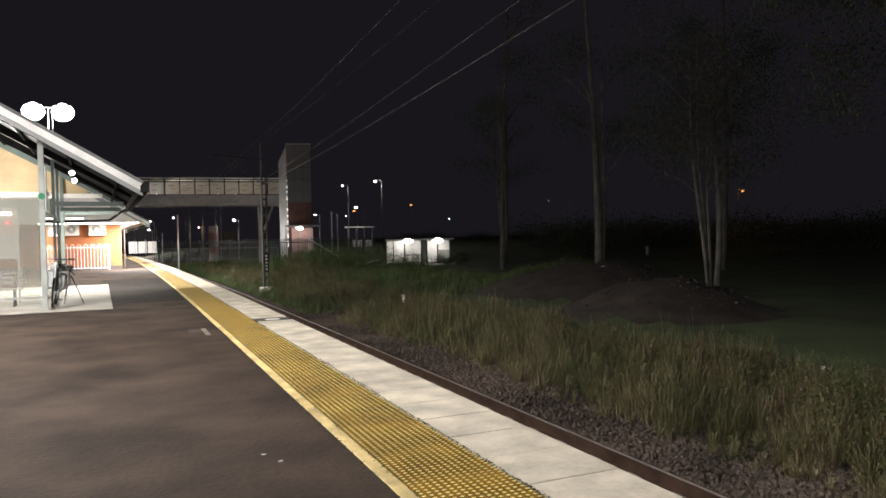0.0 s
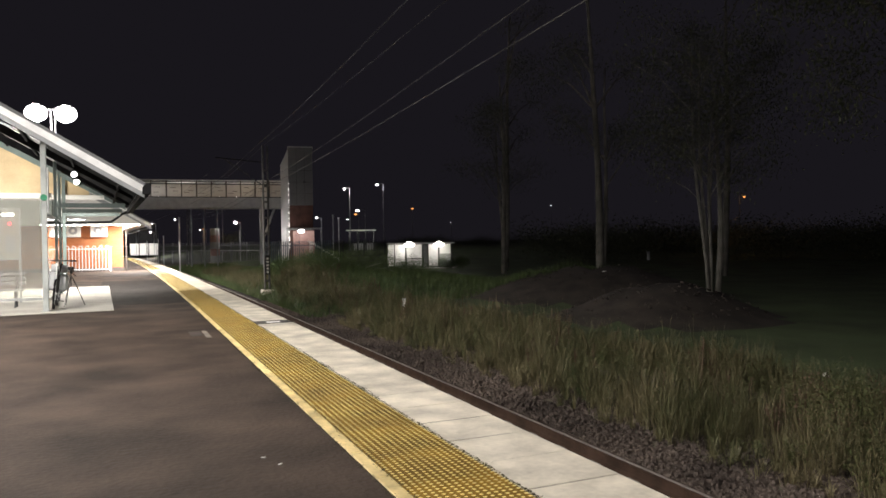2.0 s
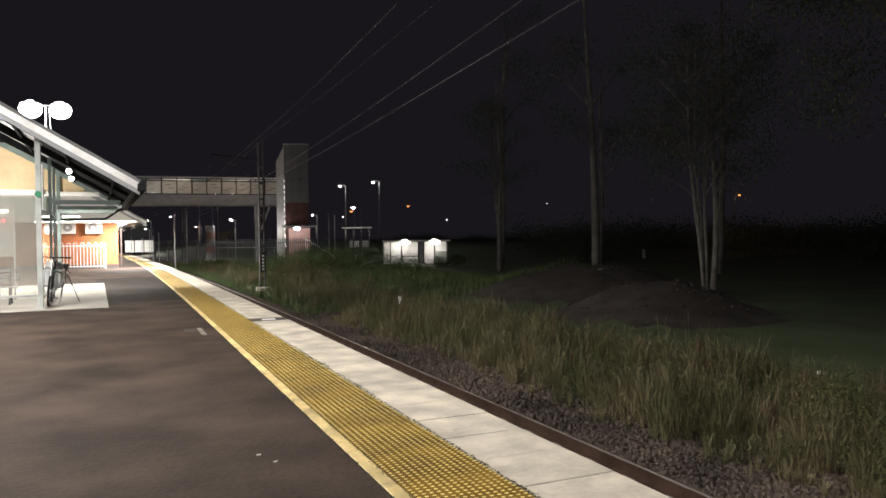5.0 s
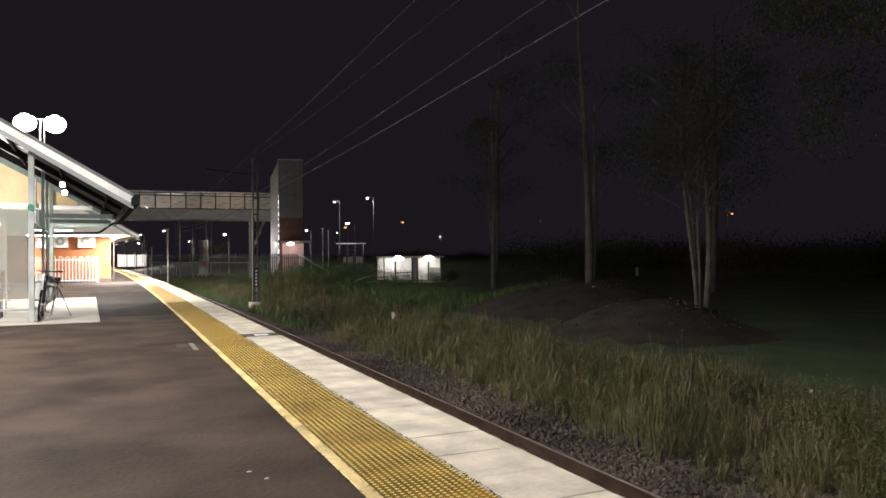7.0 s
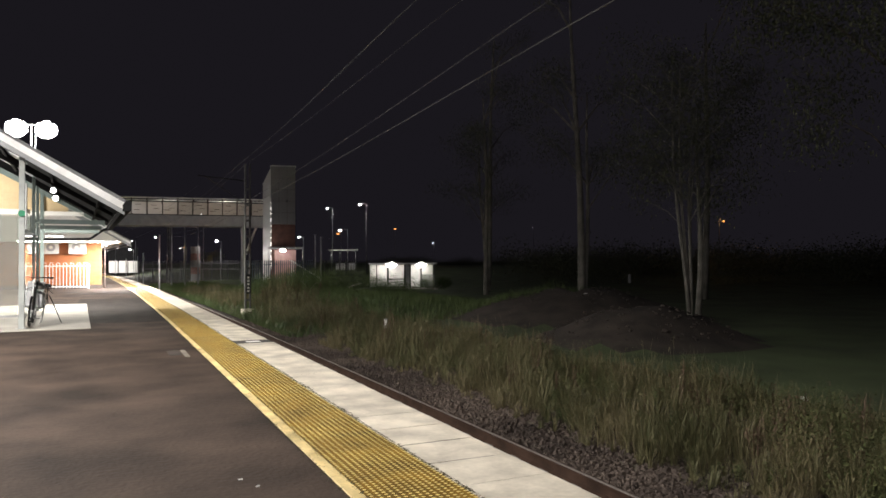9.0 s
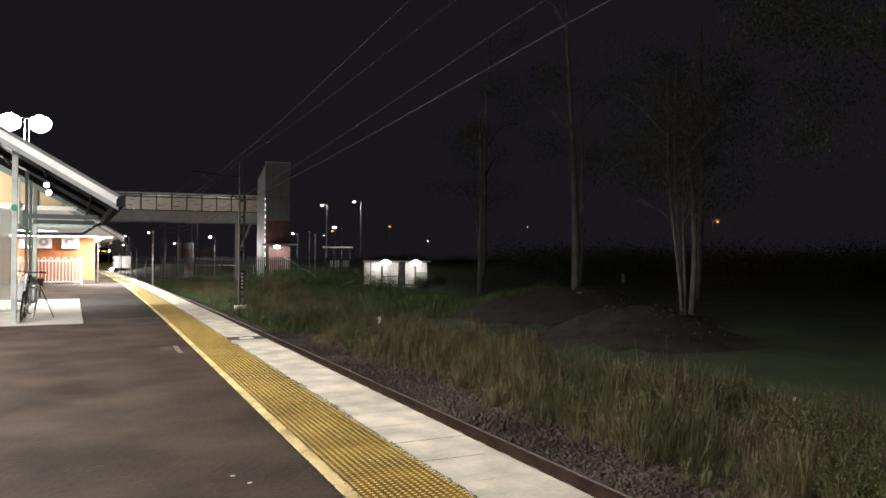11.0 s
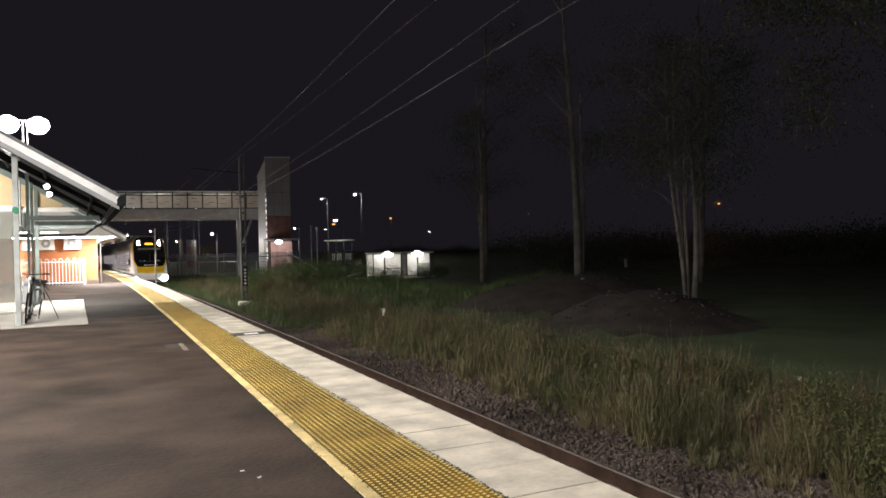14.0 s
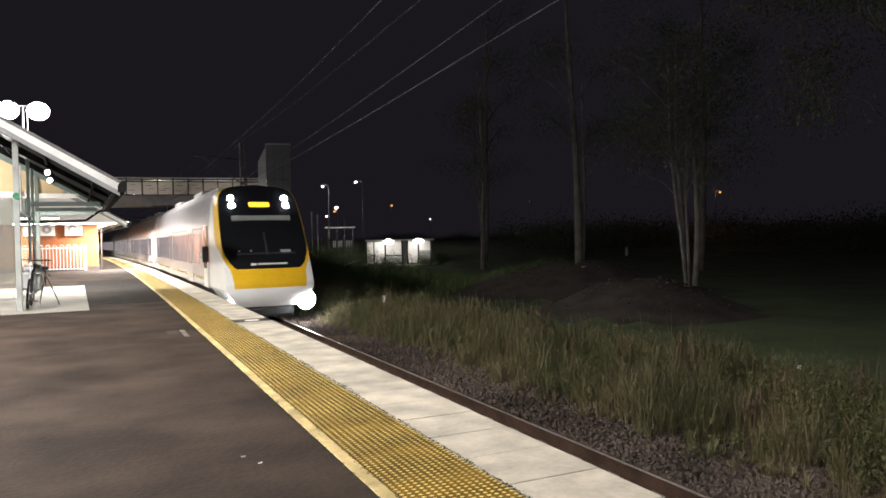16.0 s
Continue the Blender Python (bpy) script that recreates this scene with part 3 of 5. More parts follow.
def station_building():
    s = thing("station_building", pose(-0.27, 49.2, 0, 0, 0, 3.0), "orange brick station building under a white pitched canopy", "building")
    w = part("wall", box(-9.0, -0.05, 0.03, 24, 0.0, 2.82), MORTAR, s)
    part("plinth", box(-9.0, -0.02, -0.01, 0.025, 0.0, 0.22), PLINTH, s, "dark painted plinth")
    gable_roof(s, 1.35, 2.74, 0.58, -4.2, -3.3, 45)
    part("soffit", box(-8.9, 1.2, -3.12, 44.5, 2.83, 2.86), WHITE, s, "white canopy soffit")
    prof = [(1.1, 2.8), (-4.2, 2.74 + 5.55 * 0.58 - 0.3), (-9.5, 2.8)]
    part("gable_infill", extrude(prof, "y", -3.2, -3.14), WHITE, s, "white gable infill")
    for v in (0.1, 5, 10, 15, 20, 25, 30, 35, 40):
        part("canopy_post", box(0.08, 0.16, v - 0.04, v + 0.04, 0, 2.82, 0.006), SCREENPOST, s)
    for v in (1.5, 6, 11, 16, 21, 26, 31, 36, 41):
        part("canopy_light", box(0.3, 0.55, v, v + 1.3, 2.72, 2.80, 0.02), L_TUBE, s, "bright canopy strip light")
    part("canopy_light", box(-4.4, 0.75, -2.75, -2.6, 2.70, 2.76, 0.02), L_TUBE, s, "bright strip light along the canopy front")
    for v in (-2.2,):
        part("canopy_beam", box(-8.6, 0.9, v, v + 0.12, 2.72, 2.82, 0.01), WHITE, s)
    # brick courses of the end wall that faces the platform
    rows, me, half = 31, None, None
    for r in range(rows):
        z = 0.225 + r * 0.0835
        for k in range(16):
            u1 = -0.055 - k * 0.24 - (0.12 if r % 2 else 0)
            if me is None:
                b = part("brick", box(-0.23, 0, -0.006, 0.03, 0, 0.073, 0.004), BRICK, w)
                me = b.data
            else:
                b = part("brick", me, None, w)
            b.matrix_local = pose(u1, 0, z)
    return s


def wall_unit(u, z0, wdt, h, disc):
    a = thing("wall_condenser", pose(-0.27 + u, 48.9, z0, 0, 0, 3.0), "white air-conditioning condenser fixed high on brick wall", "air conditioner", group="wall condensers")
    part("case", box(0, wdt, -0.1, 0.28, 0, h, 0.02), WHITE, a)
    bm = bmesh.new()
    bmesh.ops.create_cone(bm, cap_ends=True, segments=24, radius1=0.24, radius2=0.24, depth=0.02, matrix=pose(disc, -0.112, h * 0.56, 90))
    g = part("fan_grille", bm, GREYPAINT, a, "round grey fan grille")
    bm = bmesh.new()
    bmesh.ops.create_cone(bm, cap_ends=True, segments=16, radius1=0.1, radius2=0.1, depth=0.02, matrix=pose(disc, -0.126, h * 0.56, 90))
    part("fan_hub", bm, WHITE, g)
    for x in (0.1, wdt - 0.1):
        part("bracket", box(x - 0.02, x + 0.02, -0.08, 0.28, -0.05, -0.002), DARKSTEEL, a)


def picket_fence():
    f = thing("picket_fence", pose(-3.5, 48.6, 0, 0, 0, -1.5), "white tubular hoop-top fence beside brick wall", "fence")
    for z in (0.14, 1.36):
        part("rail", tube([(0, 0, z), (2.45, 0, z)], 0.022, 8), WHITE, f)
    for k in range(7):
        x = 0.05 + k * 0.36
        pts = [(x, 0, 0.05), (x, 0, 1.46)] + [(x + 0.09 - 0.09 * math.cos(a), 0, 1.46 + 0.09 * math.sin(a)) for a in (0.5, 1.1, 1.57, 2.1, 2.6)] + [(x + 0.18, 0, 1.46), (x + 0.18, 0, 0.05)]
        part("hoop", tube(pts, 0.017, 6), WHITE, f)
    for x in (-0.02, 2.48):
        part("post", box(x - 0.035, x + 0.035, -0.035, 0.035, 0, 1.5, 0.005), WHITE, f)


station_building()
wall_unit(-1.85, 2.08, 0.95, 0.68, 0.42)
wall_unit(-3.2, 2.08, 0.85, 0.68, 0.42)
picket_fence()


# ---- footbridge and lift tower ----
def footbridge():
    b = thing("footbridge", pose(-12.0, 66.6, 0, 0, 0, -4.6), "steel footbridge with caged pale screens over the railway", "footbridge")
    L = 24.65
    part("girder", box(0, L, 0, 0.3, 4.62, 5.5, 0.02), GREYPAINT, b, "grey steel edge girder")
    part("girder", box(0, L, 2.4, 2.7, 4.62, 5.5, 0.02), GREYPAINT, b, "grey steel edge girder")
    part("deck", box(0, L, 0.31, 2.39, 5.3, 5.45), SLAB, b)
    part("top_rail", tube([(0, 0.1, 6.95), (L, 0.1, 6.95)], 0.07, 8), WHITE, b, "bright galvanised top rail")
    part("top_rail", tube([(0, 2.6, 6.95), (L, 2.6, 6.95)], 0.07, 8), WHITE, b, "bright galvanised top rail")
    part("mid_rail", box(0, L, 0.07, 0.13, 6.62, 6.70), DARKSTEEL, b)
    part("mid_rail", box(0, L, 0.07, 0.13, 5.505, 5.58), DARKSTEEL, b)
    k = 0
    x = 0.6
    while x < L:
        wd = 0.055 if k % 2 == 0 else 0.04
        part("screen_post", box(x - wd, x + wd, 0.04, 0.16, 5.505, 6.93), SCREENPOST, b)
        part("screen_post", box(x - wd, x + wd, 2.54, 2.66, 5.505, 6.93), DARKSTEEL, b)
        if x + 1.2 < L:
            p = part("screen_panel", box(x + wd + 0.01, x + 1.2 - wd - 0.01, 0.09, 0.105, 5.6, 6.6), PANEL, b, "pale mesh screen")
            p.visible_shadow = False
            for q, (da, dz) in enumerate(((0.18, 5.86), (0.5, 6.02), (0.3, 6.3))):
                if (k + q) % 3:
                    part("screen_dash", box(x + da, x + da + 0.42, 0.078, 0.088, dz + 0.05 * (k % 2), dz + 0.04 + 0.05 * (k % 2)), SCREENPOST, p, "short dark dash on the screen")
            part("screen_panel", box(x + wd + 0.01, x + 1.2 - wd - 0.01, 2.59, 2.605, 5.6, 6.6), PANEL, b, "pale mesh screen")
        x += 1.2
        k += 1
    for x in (14.3, 19.2, 20.6):
        part("deck_light", box(x, x + 0.12, 0.5, 0.56, 5.62, 5.67), L_TUBE, b, "small deck lamp")
    part("stair_rail", tube([(18.6, 1.2, 6.85), (22.0, 1.2, 5.75)], 0.05, 8), SCREENPOST, b, "sloping dark handrail of the stair behind the screens")
    part("strut", tube([(23.9, 1.0, 4.6), (23.0, 1.0, 2.2)], 0.1, 8), GREYPAINT, b, "sloping steel strut")
    for x in (6.0, 22.8):
        part("pier", box(x - 0.16, x + 0.16, 1.1, 1.5, -1.0, 4.6, 0.03), GREYPAINT, b)
    return b


def lift_tower():
    t = thing("lift_tower", pose(12.0, 59.8, -0.9, 0, 0, -12), "tall clad lift tower with brick base and lit slot", "lift tower")
    part("shaft", box(0, 1.95, 0, 3.0, 5.5, 10.2, 0.02), TOWERCLAD, t, "grey metal cladding")
    part("brick_base", box(0.02, 1.93, 0.02, 2.98, 0, 5.49), TOWERBRICK, t, "red-brown brick base")
    # this face is lightened by colour to look lit
    part("side_wall", extrude([(-0.62, 0), (-0.01, 0), (-0.01, 10.1), (-0.62, 8.8)], "y", 0.25, 2.8), TOWERLIT, t, "side wall with raked top, coloured pale as if lit")
    part("roof_edge", box(-0.04, 1.99, -0.04, 3.04, 10.201, 10.28), GREYPAINT, t)
    for k in range(1, 5):
        z = 5.5 + k * 0.94
        part("cladding_joint", box(0.01, 1.94, -0.006, 0.01, z - 0.012, z + 0.012), DARKSTEEL, t)
    part("lit_slot", box(-0.012, 0.05, -0.015, 0.0, 1.8, 7.6), GLOWSLOT, t, "glazed corner slot lit from within")
    for z, h in ((1.9, 0.5), (2.6, 0.35), (3.3, 0.12), (3.75, 0.3), (4.35, 0.1), (4.8, 0.22), (5.3, 0.1), (5.7, 0.28), (6.3, 0.12), (6.65, 0.24), (7.2, 0.1)):
        part("slot_lamp", box(-0.005, 0.035, -0.03, -0.016, z, z + h), L_SLOT, t)
    for x in (0.65, 1.3):
        part("cladding_joint", box(x - 0.012, x + 0.012, -0.006, 0.01, 5.52, 10.18), DARKSTEEL, t)
    part("vent", box(1.2, 1.36, -0.03, 0.0, 7.3, 7.5, 0.01), DARKSTEEL, t, "small dark vent")
    part("lobby_canopy", box(-0.2, 2.6, -2.0, -0.04, 3.50, 3.62, 0.02), GREYPAINT, t)
    part("lobby_wall", box(0.3, 2.0, -0.1, 0.0, 0.0, 3.4), PINK, t, "faded pink lobby door wall")
    bm = bmesh.new()
    bmesh.ops.create_uvsphere(bm, u_segments=14, v_segments=8, radius=0.27, matrix=pose(0.95, -1.3, 3.36) @ Matrix.Diagonal((1, 0.6, 0.42, 1)))
    part("lobby_light", bm, L_STREET, t, "bright lobby lamp", smooth=True)
    for x in (-0.15, 2.5):
        part("canopy_post", tube([(x, -1.9, 0), (x, -1.9, 3.5)], 0.05, 8), GALV, t)


# Paler than the front cladding: light on the side put into colour
TOWERLIT = material("lit_side_cladding", (0.5, 0.5, 0.5), 0.55, spread=0.15, scale=1, fine=30)
GLOWSLOT = glass("slot_glass", (0.7, 0.7, 0.7), 0.1, 0.5)


def stair(base, direction, n, width, name="footbridge_stair"):
    """A steel stair that climbs from base."""
    s = thing(name, base, "steel stair with pale handrails beside the lift tower", "stair")
    part("stringer", extrude([(0, 0), (0.35, 0), (n * 0.28 + 0.2, n * 0.17), (n * 0.28 - 0.1, n * 0.17)], "y", -0.03, 0.03), GREYPAINT, s)
    part("stringer", extrude([(0, 0), (0.35, 0), (n * 0.28 + 0.2, n * 0.17), (n * 0.28 - 0.1, n * 0.17)], "y", width - 0.03, width + 0.03), GREYPAINT, s)
    for i in range(n):
        part("tread", box(i * 0.28 + 0.05, i * 0.28 + 0.36, 0.04, width - 0.04, i * 0.17 + 0.12, i * 0.17 + 0.16), GALV, s)
    for v in (0, width):
        part("handrail", tube([(0.1, v, 1.0), (n * 0.28, v, n * 0.17 + 1.0)], 0.03, 8), WHITE, s, "pale handrail")
        for i in range(0, n + 1, 4):
            part("baluster", tube([(i * 0.28 + 0.1, v, i * 0.17), (i * 0.28 + 0.1, v, i * 0.17 + 1.02)], 0.02, 6), WHITE, s)


footbridge()
lift_tower()
stair(pose(15.9, 58.3, -0.85, 0, 0, 160), 0, 9, 1.3)


# ---- masts, poles, lamps ----
def catenary_mast(x, y, top, m=1.0):
    a = thing("catenary_mast", pose(x, y, -1.0, 0, 0, 4), "twin-channel steel overhead-line mast in concrete footing", "mast", group="overhead line masts")
    part("footing", box(-0.26, 0.26, -0.3, 0.3, 0, 0.32, 0.03), CONCRETE, a, "pale concrete footing")
    for u in (-0.11, 0.11):
        part("channel", box(u - 0.03, u + 0.03, -0.08, 0.08, 0.32, top + 1.0, 0.006), MASTGREY, a)
    for k in range(int((top + 0.4) / 0.75)):
        z = 0.7 + k * 0.75
        part("lacing_plate", box(-0.079, 0.079, -0.095, -0.081, z, z + 0.1), MASTGREY, a)
    arm_z = top + 0.2
    part("cantilever", tube([(-0.12, 0, arm_z), (-2.3, 0, arm_z + 0.15)], 0.025, 8), BLACK, a)
    part("cantilever", tube([(-0.12, 0, arm_z - 1.1), (-1.9, 0, arm_z + 0.1)], 0.02, 8), BLACK, a)
    return a


m = catenary_mast(6.05, 35.6, 6.2)
plate = part("number_plate", box(-0.11, 0.11, -0.14, -0.12, 1.05, 1.95), BLACK, m, "black plate with pale characters made as bars")
for k in range(5):
    part("plate_mark", box(-0.05, 0.05, -0.146, -0.141, 1.12 + k * 0.16, 1.21 + k * 0.16), WHITE, plate)
catenary_mast(5.95, 84.0, 6.2)


def overhead_wires():
    # two earth wires at the mast tops and two feeders on the side of the masts
    for near, mast, far, r in (((5.2, 13.9, 6.33), (5.78, 35.6, 6.28), (5.3, 84.0, 6.3), 0.009), ((5.9, 13.6, 6.3), (6.07, 35.6, 6.28), (5.7, 84.0, 6.2), 0.006),
                               ((5.93, 10.4, 5.32), (6.35, 35.6, 4.65), (6.2, 84.0, 4.7), 0.007), ((5.80, 8.66, 4.77), (6.05, 35.6, 4.2), (5.9, 84.0, 4.3), 0.0085)):
        n, m_, f = Vector(near), Vector(mast), Vector(far)
        back = n + (n - m_).normalized() * 40
        pts = [back, n] + [n.lerp(m_, k / 8) + Vector((0, 0, -0.10 * math.sin(math.pi * k / 8))) for k in range(1, 8)] + [m_]
        pts += [m_.lerp(f, k / 8) + Vector((0, 0, -0.5 * math.sin(math.pi * k / 8))) for k in range(1, 9)]
        tagged(part("overhead_wire", tube(pts, r, 6), WIRE), "pale overhead line wire strung from mast to mast", "wire", group="overhead wires")
    for off, z, r in ((4.36, 4.3, 0.006), (4.4, 5.5, 0.006)):
        pts = [(off + bend(y), y, z) for y in range(40, 200, 8)]
        tagged(part("contact_wire", tube(pts, r, 5), DARKSTEEL), "dark contact wire over the track", "wire", group="overhead wires")


overhead_wires()


def floodlight_pole(x, y):
    p = thing("floodlight_pole", pose(x, y, 0), "tall galvanised platform pole with two glaring floodlights", "floodlight", group="platform floodlights")
    part("pole", tube([(0, 0, 0), (0, 0, 7.5)], 0.05, 10, r_end=0.03), GALV, p, smooth=True)
    part("conduit", tube([(0.16, 0, 0.5), (0.16, 0, 7.3)], 0.022, 6), GALV, p)
    part("cross_arm", box(-0.6, 0.6, -0.04, 0.04, 7.46, 7.52), GALV, p)
    for u in (-0.57, 0.57):
        h = part("lamp_head", box(-0.26, 0.26, -0.2, 0.2, 0.27, 0.38, 0.03), GALV, p, m=pose(u, 0, 7.25))
        # bowl larger than the lamp, shaped to hold its glare
        bm = bmesh.new()
        bmesh.ops.create_uvsphere(bm, u_segments=20, v_segments=12, radius=0.5, matrix=pose(0, 0, 0.06) @ Matrix.Diagonal((0.88, 0.7, 0.76, 1)))
        part("lamp_glare", bm, L_FLOOD, h, "glowing bowl enlarged to the lamp's glare", smooth=True)


for px, py in POLES:
    floodlight_pole(px, py)


def street_lamp(x, y, z, pole_x, ground_z, mat, arm=True, size=0.35):
    s = thing("street_lamp", pose(x, y, ground_z), "lit street lamp on a slim galvanised pole", "street lamp", group="street lamps")
    h = z - ground_z
    dx = pole_x - x
    part("pole", tube([(dx, 0, 0), (dx, 0, h + 0.05)], 0.055, 8, r_end=0.035), POLEGREY, s)
    if arm:
        part("arm", tube([(dx, 0, h + 0.05), (dx * 0.5, 0, h + 0.18), (0, 0, h + 0.12)], 0.03, 6), POLEGREY, s)
    hd = part("lamp_head", box(-size * 0.6, size * 0.6, -0.14, 0.14, h + 0.06, h + 0.16, 0.03), POLEGREY, s)
    bm = bmesh.new()
    bmesh.ops.create_uvsphere(bm, u_segments=12, v_segments=7, radius=size * 0.45, matrix=pose(0, 0, h - 0.02) @ Matrix.Diagonal((1, 0.7, 0.5, 1)))
    part("lamp_bowl", bm, mat, hd, "glowing lamp bowl", smooth=True)


for a in ((27.95, 85.55, 8.49, 28.75, 0.0, L_STREET), (25.49, 91.5, 8.36, 26.2, 0.0, L_STREET, True, 0.26), (39.9, 134.2, 7.5, 41.4, 0.4, L_STREET, True, 0.75),
          (45.2, 153.5, 7.6, 45.9, 0.4, L_SODIUM, True, 0.75), (53.3, 140.2, 8.2, 53.3, 0.4, L_SODIUM, False, 0.6), (48.9, 173.2, 7.1, 49.5, 0.4, L_STREET, False, 0.3),
          (80.6, 183.0, 6.5, 80.9, 0.4, L_STREET, False, 0.28), (53.5, 52.6, 5.25, 52.9, 0.2, L_SODIUM, True, 0.3), (104.6, 170.5, 10.6, 104.8, 0.4, L_STREET, False, 0.2)):
    street_lamp(*a)


# ---- bus shelter, car park canopy, fences ----
def bus_shelter():
    b = thing("bus_shelter", pose(19.75, 57.75, -0.72, 0, 0, -21.5), "brightly lit glass and steel bus shelter beside the grass", "bus shelter")
    L = 5.4
    part("roof", box(-0.1, L + 0.1, -0.9, 0.9, 2.02, 2.14, 0.03), WHITE, b, "flat pale roof")
    part("floor_slab", box(-0.2, L + 0.2, -1.0, 1.0, 0, 0.06), SLAB, b)
    for x in (0.55, 1.45, 2.85, 3.3, 4.2, 5.25):
        part("post", box(x - 0.04, x + 0.04, -0.7, -0.62, 0.06, 2.02), DARKSTEEL, b)
    for x0, x1 in ((0.05, 1.4), (1.5, 2.8), (3.35, 4.15), (4.25, 5.2)):
        part("back_panel", box(x0, x1, 0.72, 0.76, 0.15, 1.98), WHITE, b, "white lit back panel")
    part("side_panel", box(0.0, 0.04, -0.6, 0.7, 0.15, 1.98), WHITE, b)
    part("front_panel", box(2.9, 3.25, -0.66, -0.62, 0.1, 1.95), GREYPAINT, b, "grey timetable panel")
    part("front_panel", box(4.25, 5.2, -0.66, -0.62, 0.1, 1.2), FROST, b, "dusty glass panel")
    part("rail", box(1.5, 2.8, -0.66, -0.62, 0.78, 0.84), DARKSTEEL, b)
    part("bench_seat", box(0.7, 2.6, 0.2, 0.6, 0.45, 0.5, 0.01), GALV, b)
    part("bench_seat", box(3.5, 5.0, 0.2, 0.6, 0.45, 0.5, 0.01), GALV, b)
    for x in (0.9, 2.4, 3.7, 4.8):
        part("bench_leg", box(x - 0.03, x + 0.03, 0.35, 0.45, 0.06, 0.45), GALV, b)
    for x in (1.75, 4.2):
        # ellipsoid takes in the glow around the lamp
        bm = bmesh.new()
        bmesh.ops.create_uvsphere(bm, u_segments=16, v_segments=8, radius=0.5, matrix=pose(x, -0.72, 1.98) @ Matrix.Diagonal((0.9, 0.4, 0.42, 1)))
        part("lamp", bm, L_BUS, b, "round lamp swollen to the size of its glow", smooth=True)


bus_shelter()


def canopy():
    c = thing("bicycle_canopy", pose(27.4, 96.2, 0.2, 0, 0, -17), "small flat-roofed steel canopy in the car park", "canopy")
    part("roof", box(-0.4, 3.6, -1.2, 1.2, 2.85, 2.98, 0.02), WHITE, c, "pale flat roof lit from below")
    for x in (0.0, 1.1, 2.2, 3.3):
        for y in (-1.0, 1.0):
            part("post", tube([(x, y, 0), (x, y, 2.85)], 0.06, 8), DARKSTEEL if y < 0 else GALV, c)
    part("low_wall", box(0.6, 3.2, 1.1, 1.2, 0.2, 1.2), GREYPAINT, c)


canopy()


def palisade(x0, y0, x1, y1, base, h, mat, step, label, rails=True):
    L = math.hypot(x1 - x0, y1 - y0)
    f = thing("palisade_fence", pose(x0, y0, base, 0, 0, math.degrees(math.atan2(y1 - y0, x1 - x0))), label, "fence", group="palisade fences")
    for z in (0.35, h - 0.35):
        part("rail", box(0, L, 0.012, 0.05, z - 0.03, z + 0.03), mat, f)
    if rails:
        part("hand_rail", tube([(0, -0.3, h * 0.62), (L, -0.3, h * 0.62)], 0.03, 6), GALV, f, "pale handrail")
        for i in range(int(L / 3.0) + 1):
            part("rail_post", tube([(i * 3.0, -0.3, 0), (i * 3.0, -0.3, h * 0.62)], 0.025, 6), GALV, f)
    pale = finish(extrude([(-0.035, 0), (0.035, 0), (0.035, h - 0.06), (0, h), (-0.035, h - 0.06)], "y", -0.01, 0.01), "pale", mat)
    for i in range(int(L / step)):
        part("pale", pale, None, f, m=pose(i * step + 0.05, 0, 0))
    post = finish(box(-0.045, 0.045, 0.052, 0.14, 0, h), "post", mat)
    for i in range(int(L / 2.6) + 1):
        part("post", post, None, f, m=pose(i * 2.6, 0, 0))


palisade(3.4, 97.0, 16.0, 78.0, -0.75, 2.5, POLEGREY, 0.26, "galvanised palisade fence across the far end of the verge")
palisade(9.6, 57.3, 14.6, 55.9, -0.95, 2.65, DARKBLUE, 0.15, "dark blue palisade fence before the lift tower", False)
palisade(16.5, 77.5, 31.0, 80.0, -0.35, 2.1, DARKSTEEL, 0.2, "dark palisade fence along the car park", False)

for px, py in ((5.8, 77.8), (7.04, 77.7), (8.28, 77.6)):
    q = thing("bridge_column", pose(px, py, -0.85), "slim pale steel column standing behind the footbridge", "column", group="slim columns")
    part("shaft", tube([(0, 0, 0), (0, 0, 6.0)], 0.075, 10, r_end=0.06), GALV, q, smooth=True)
    part("base_plate", box(-0.22, 0.22, -0.22, 0.22, 0, 0.04), GALV, q)

for px, py, h, g in ((16.1, 61.5, 4.6, -0.8), (16.6, 61.5, 4.4, -0.8), (3.15, 92.0, 3.2, -0.5), (3.75, 92.0, 3.6, -0.5), (11.9, 88.0, 3.4, 0.1), (2.1, 100.0, 3.0, -0.5), (3.6, 60.0, 4.6, -1.0)):
    q = thing("signal_post", pose(px, py, min(g, land(px, py))), "slim galvanised post beyond the footbridge", "post", group="slim posts")
    part("shaft", tube([(0, 0, 0), (0, 0, h)], 0.05, 8), GALV, q)
    part("cap", box(-0.08, 0.08, -0.08, 0.08, h, h + 0.06), GALV, q)

tank = thing("banded_pillar", pose(8.75, 84.5, land(8.75, 84.5)), "faded red and white banded pillar behind fence", "pillar")
for k in range(5):
    part("band", tube([(0, 0, 0.2 + k * 0.75), (0, 0, 0.95 + k * 0.75)], 0.5, 16), PINK if k % 2 else GREYPAINT, tank, smooth=False)
part("footing", box(-0.6, 0.6, -0.6, 0.6, 0, 0.2), CONCRETE, tank)

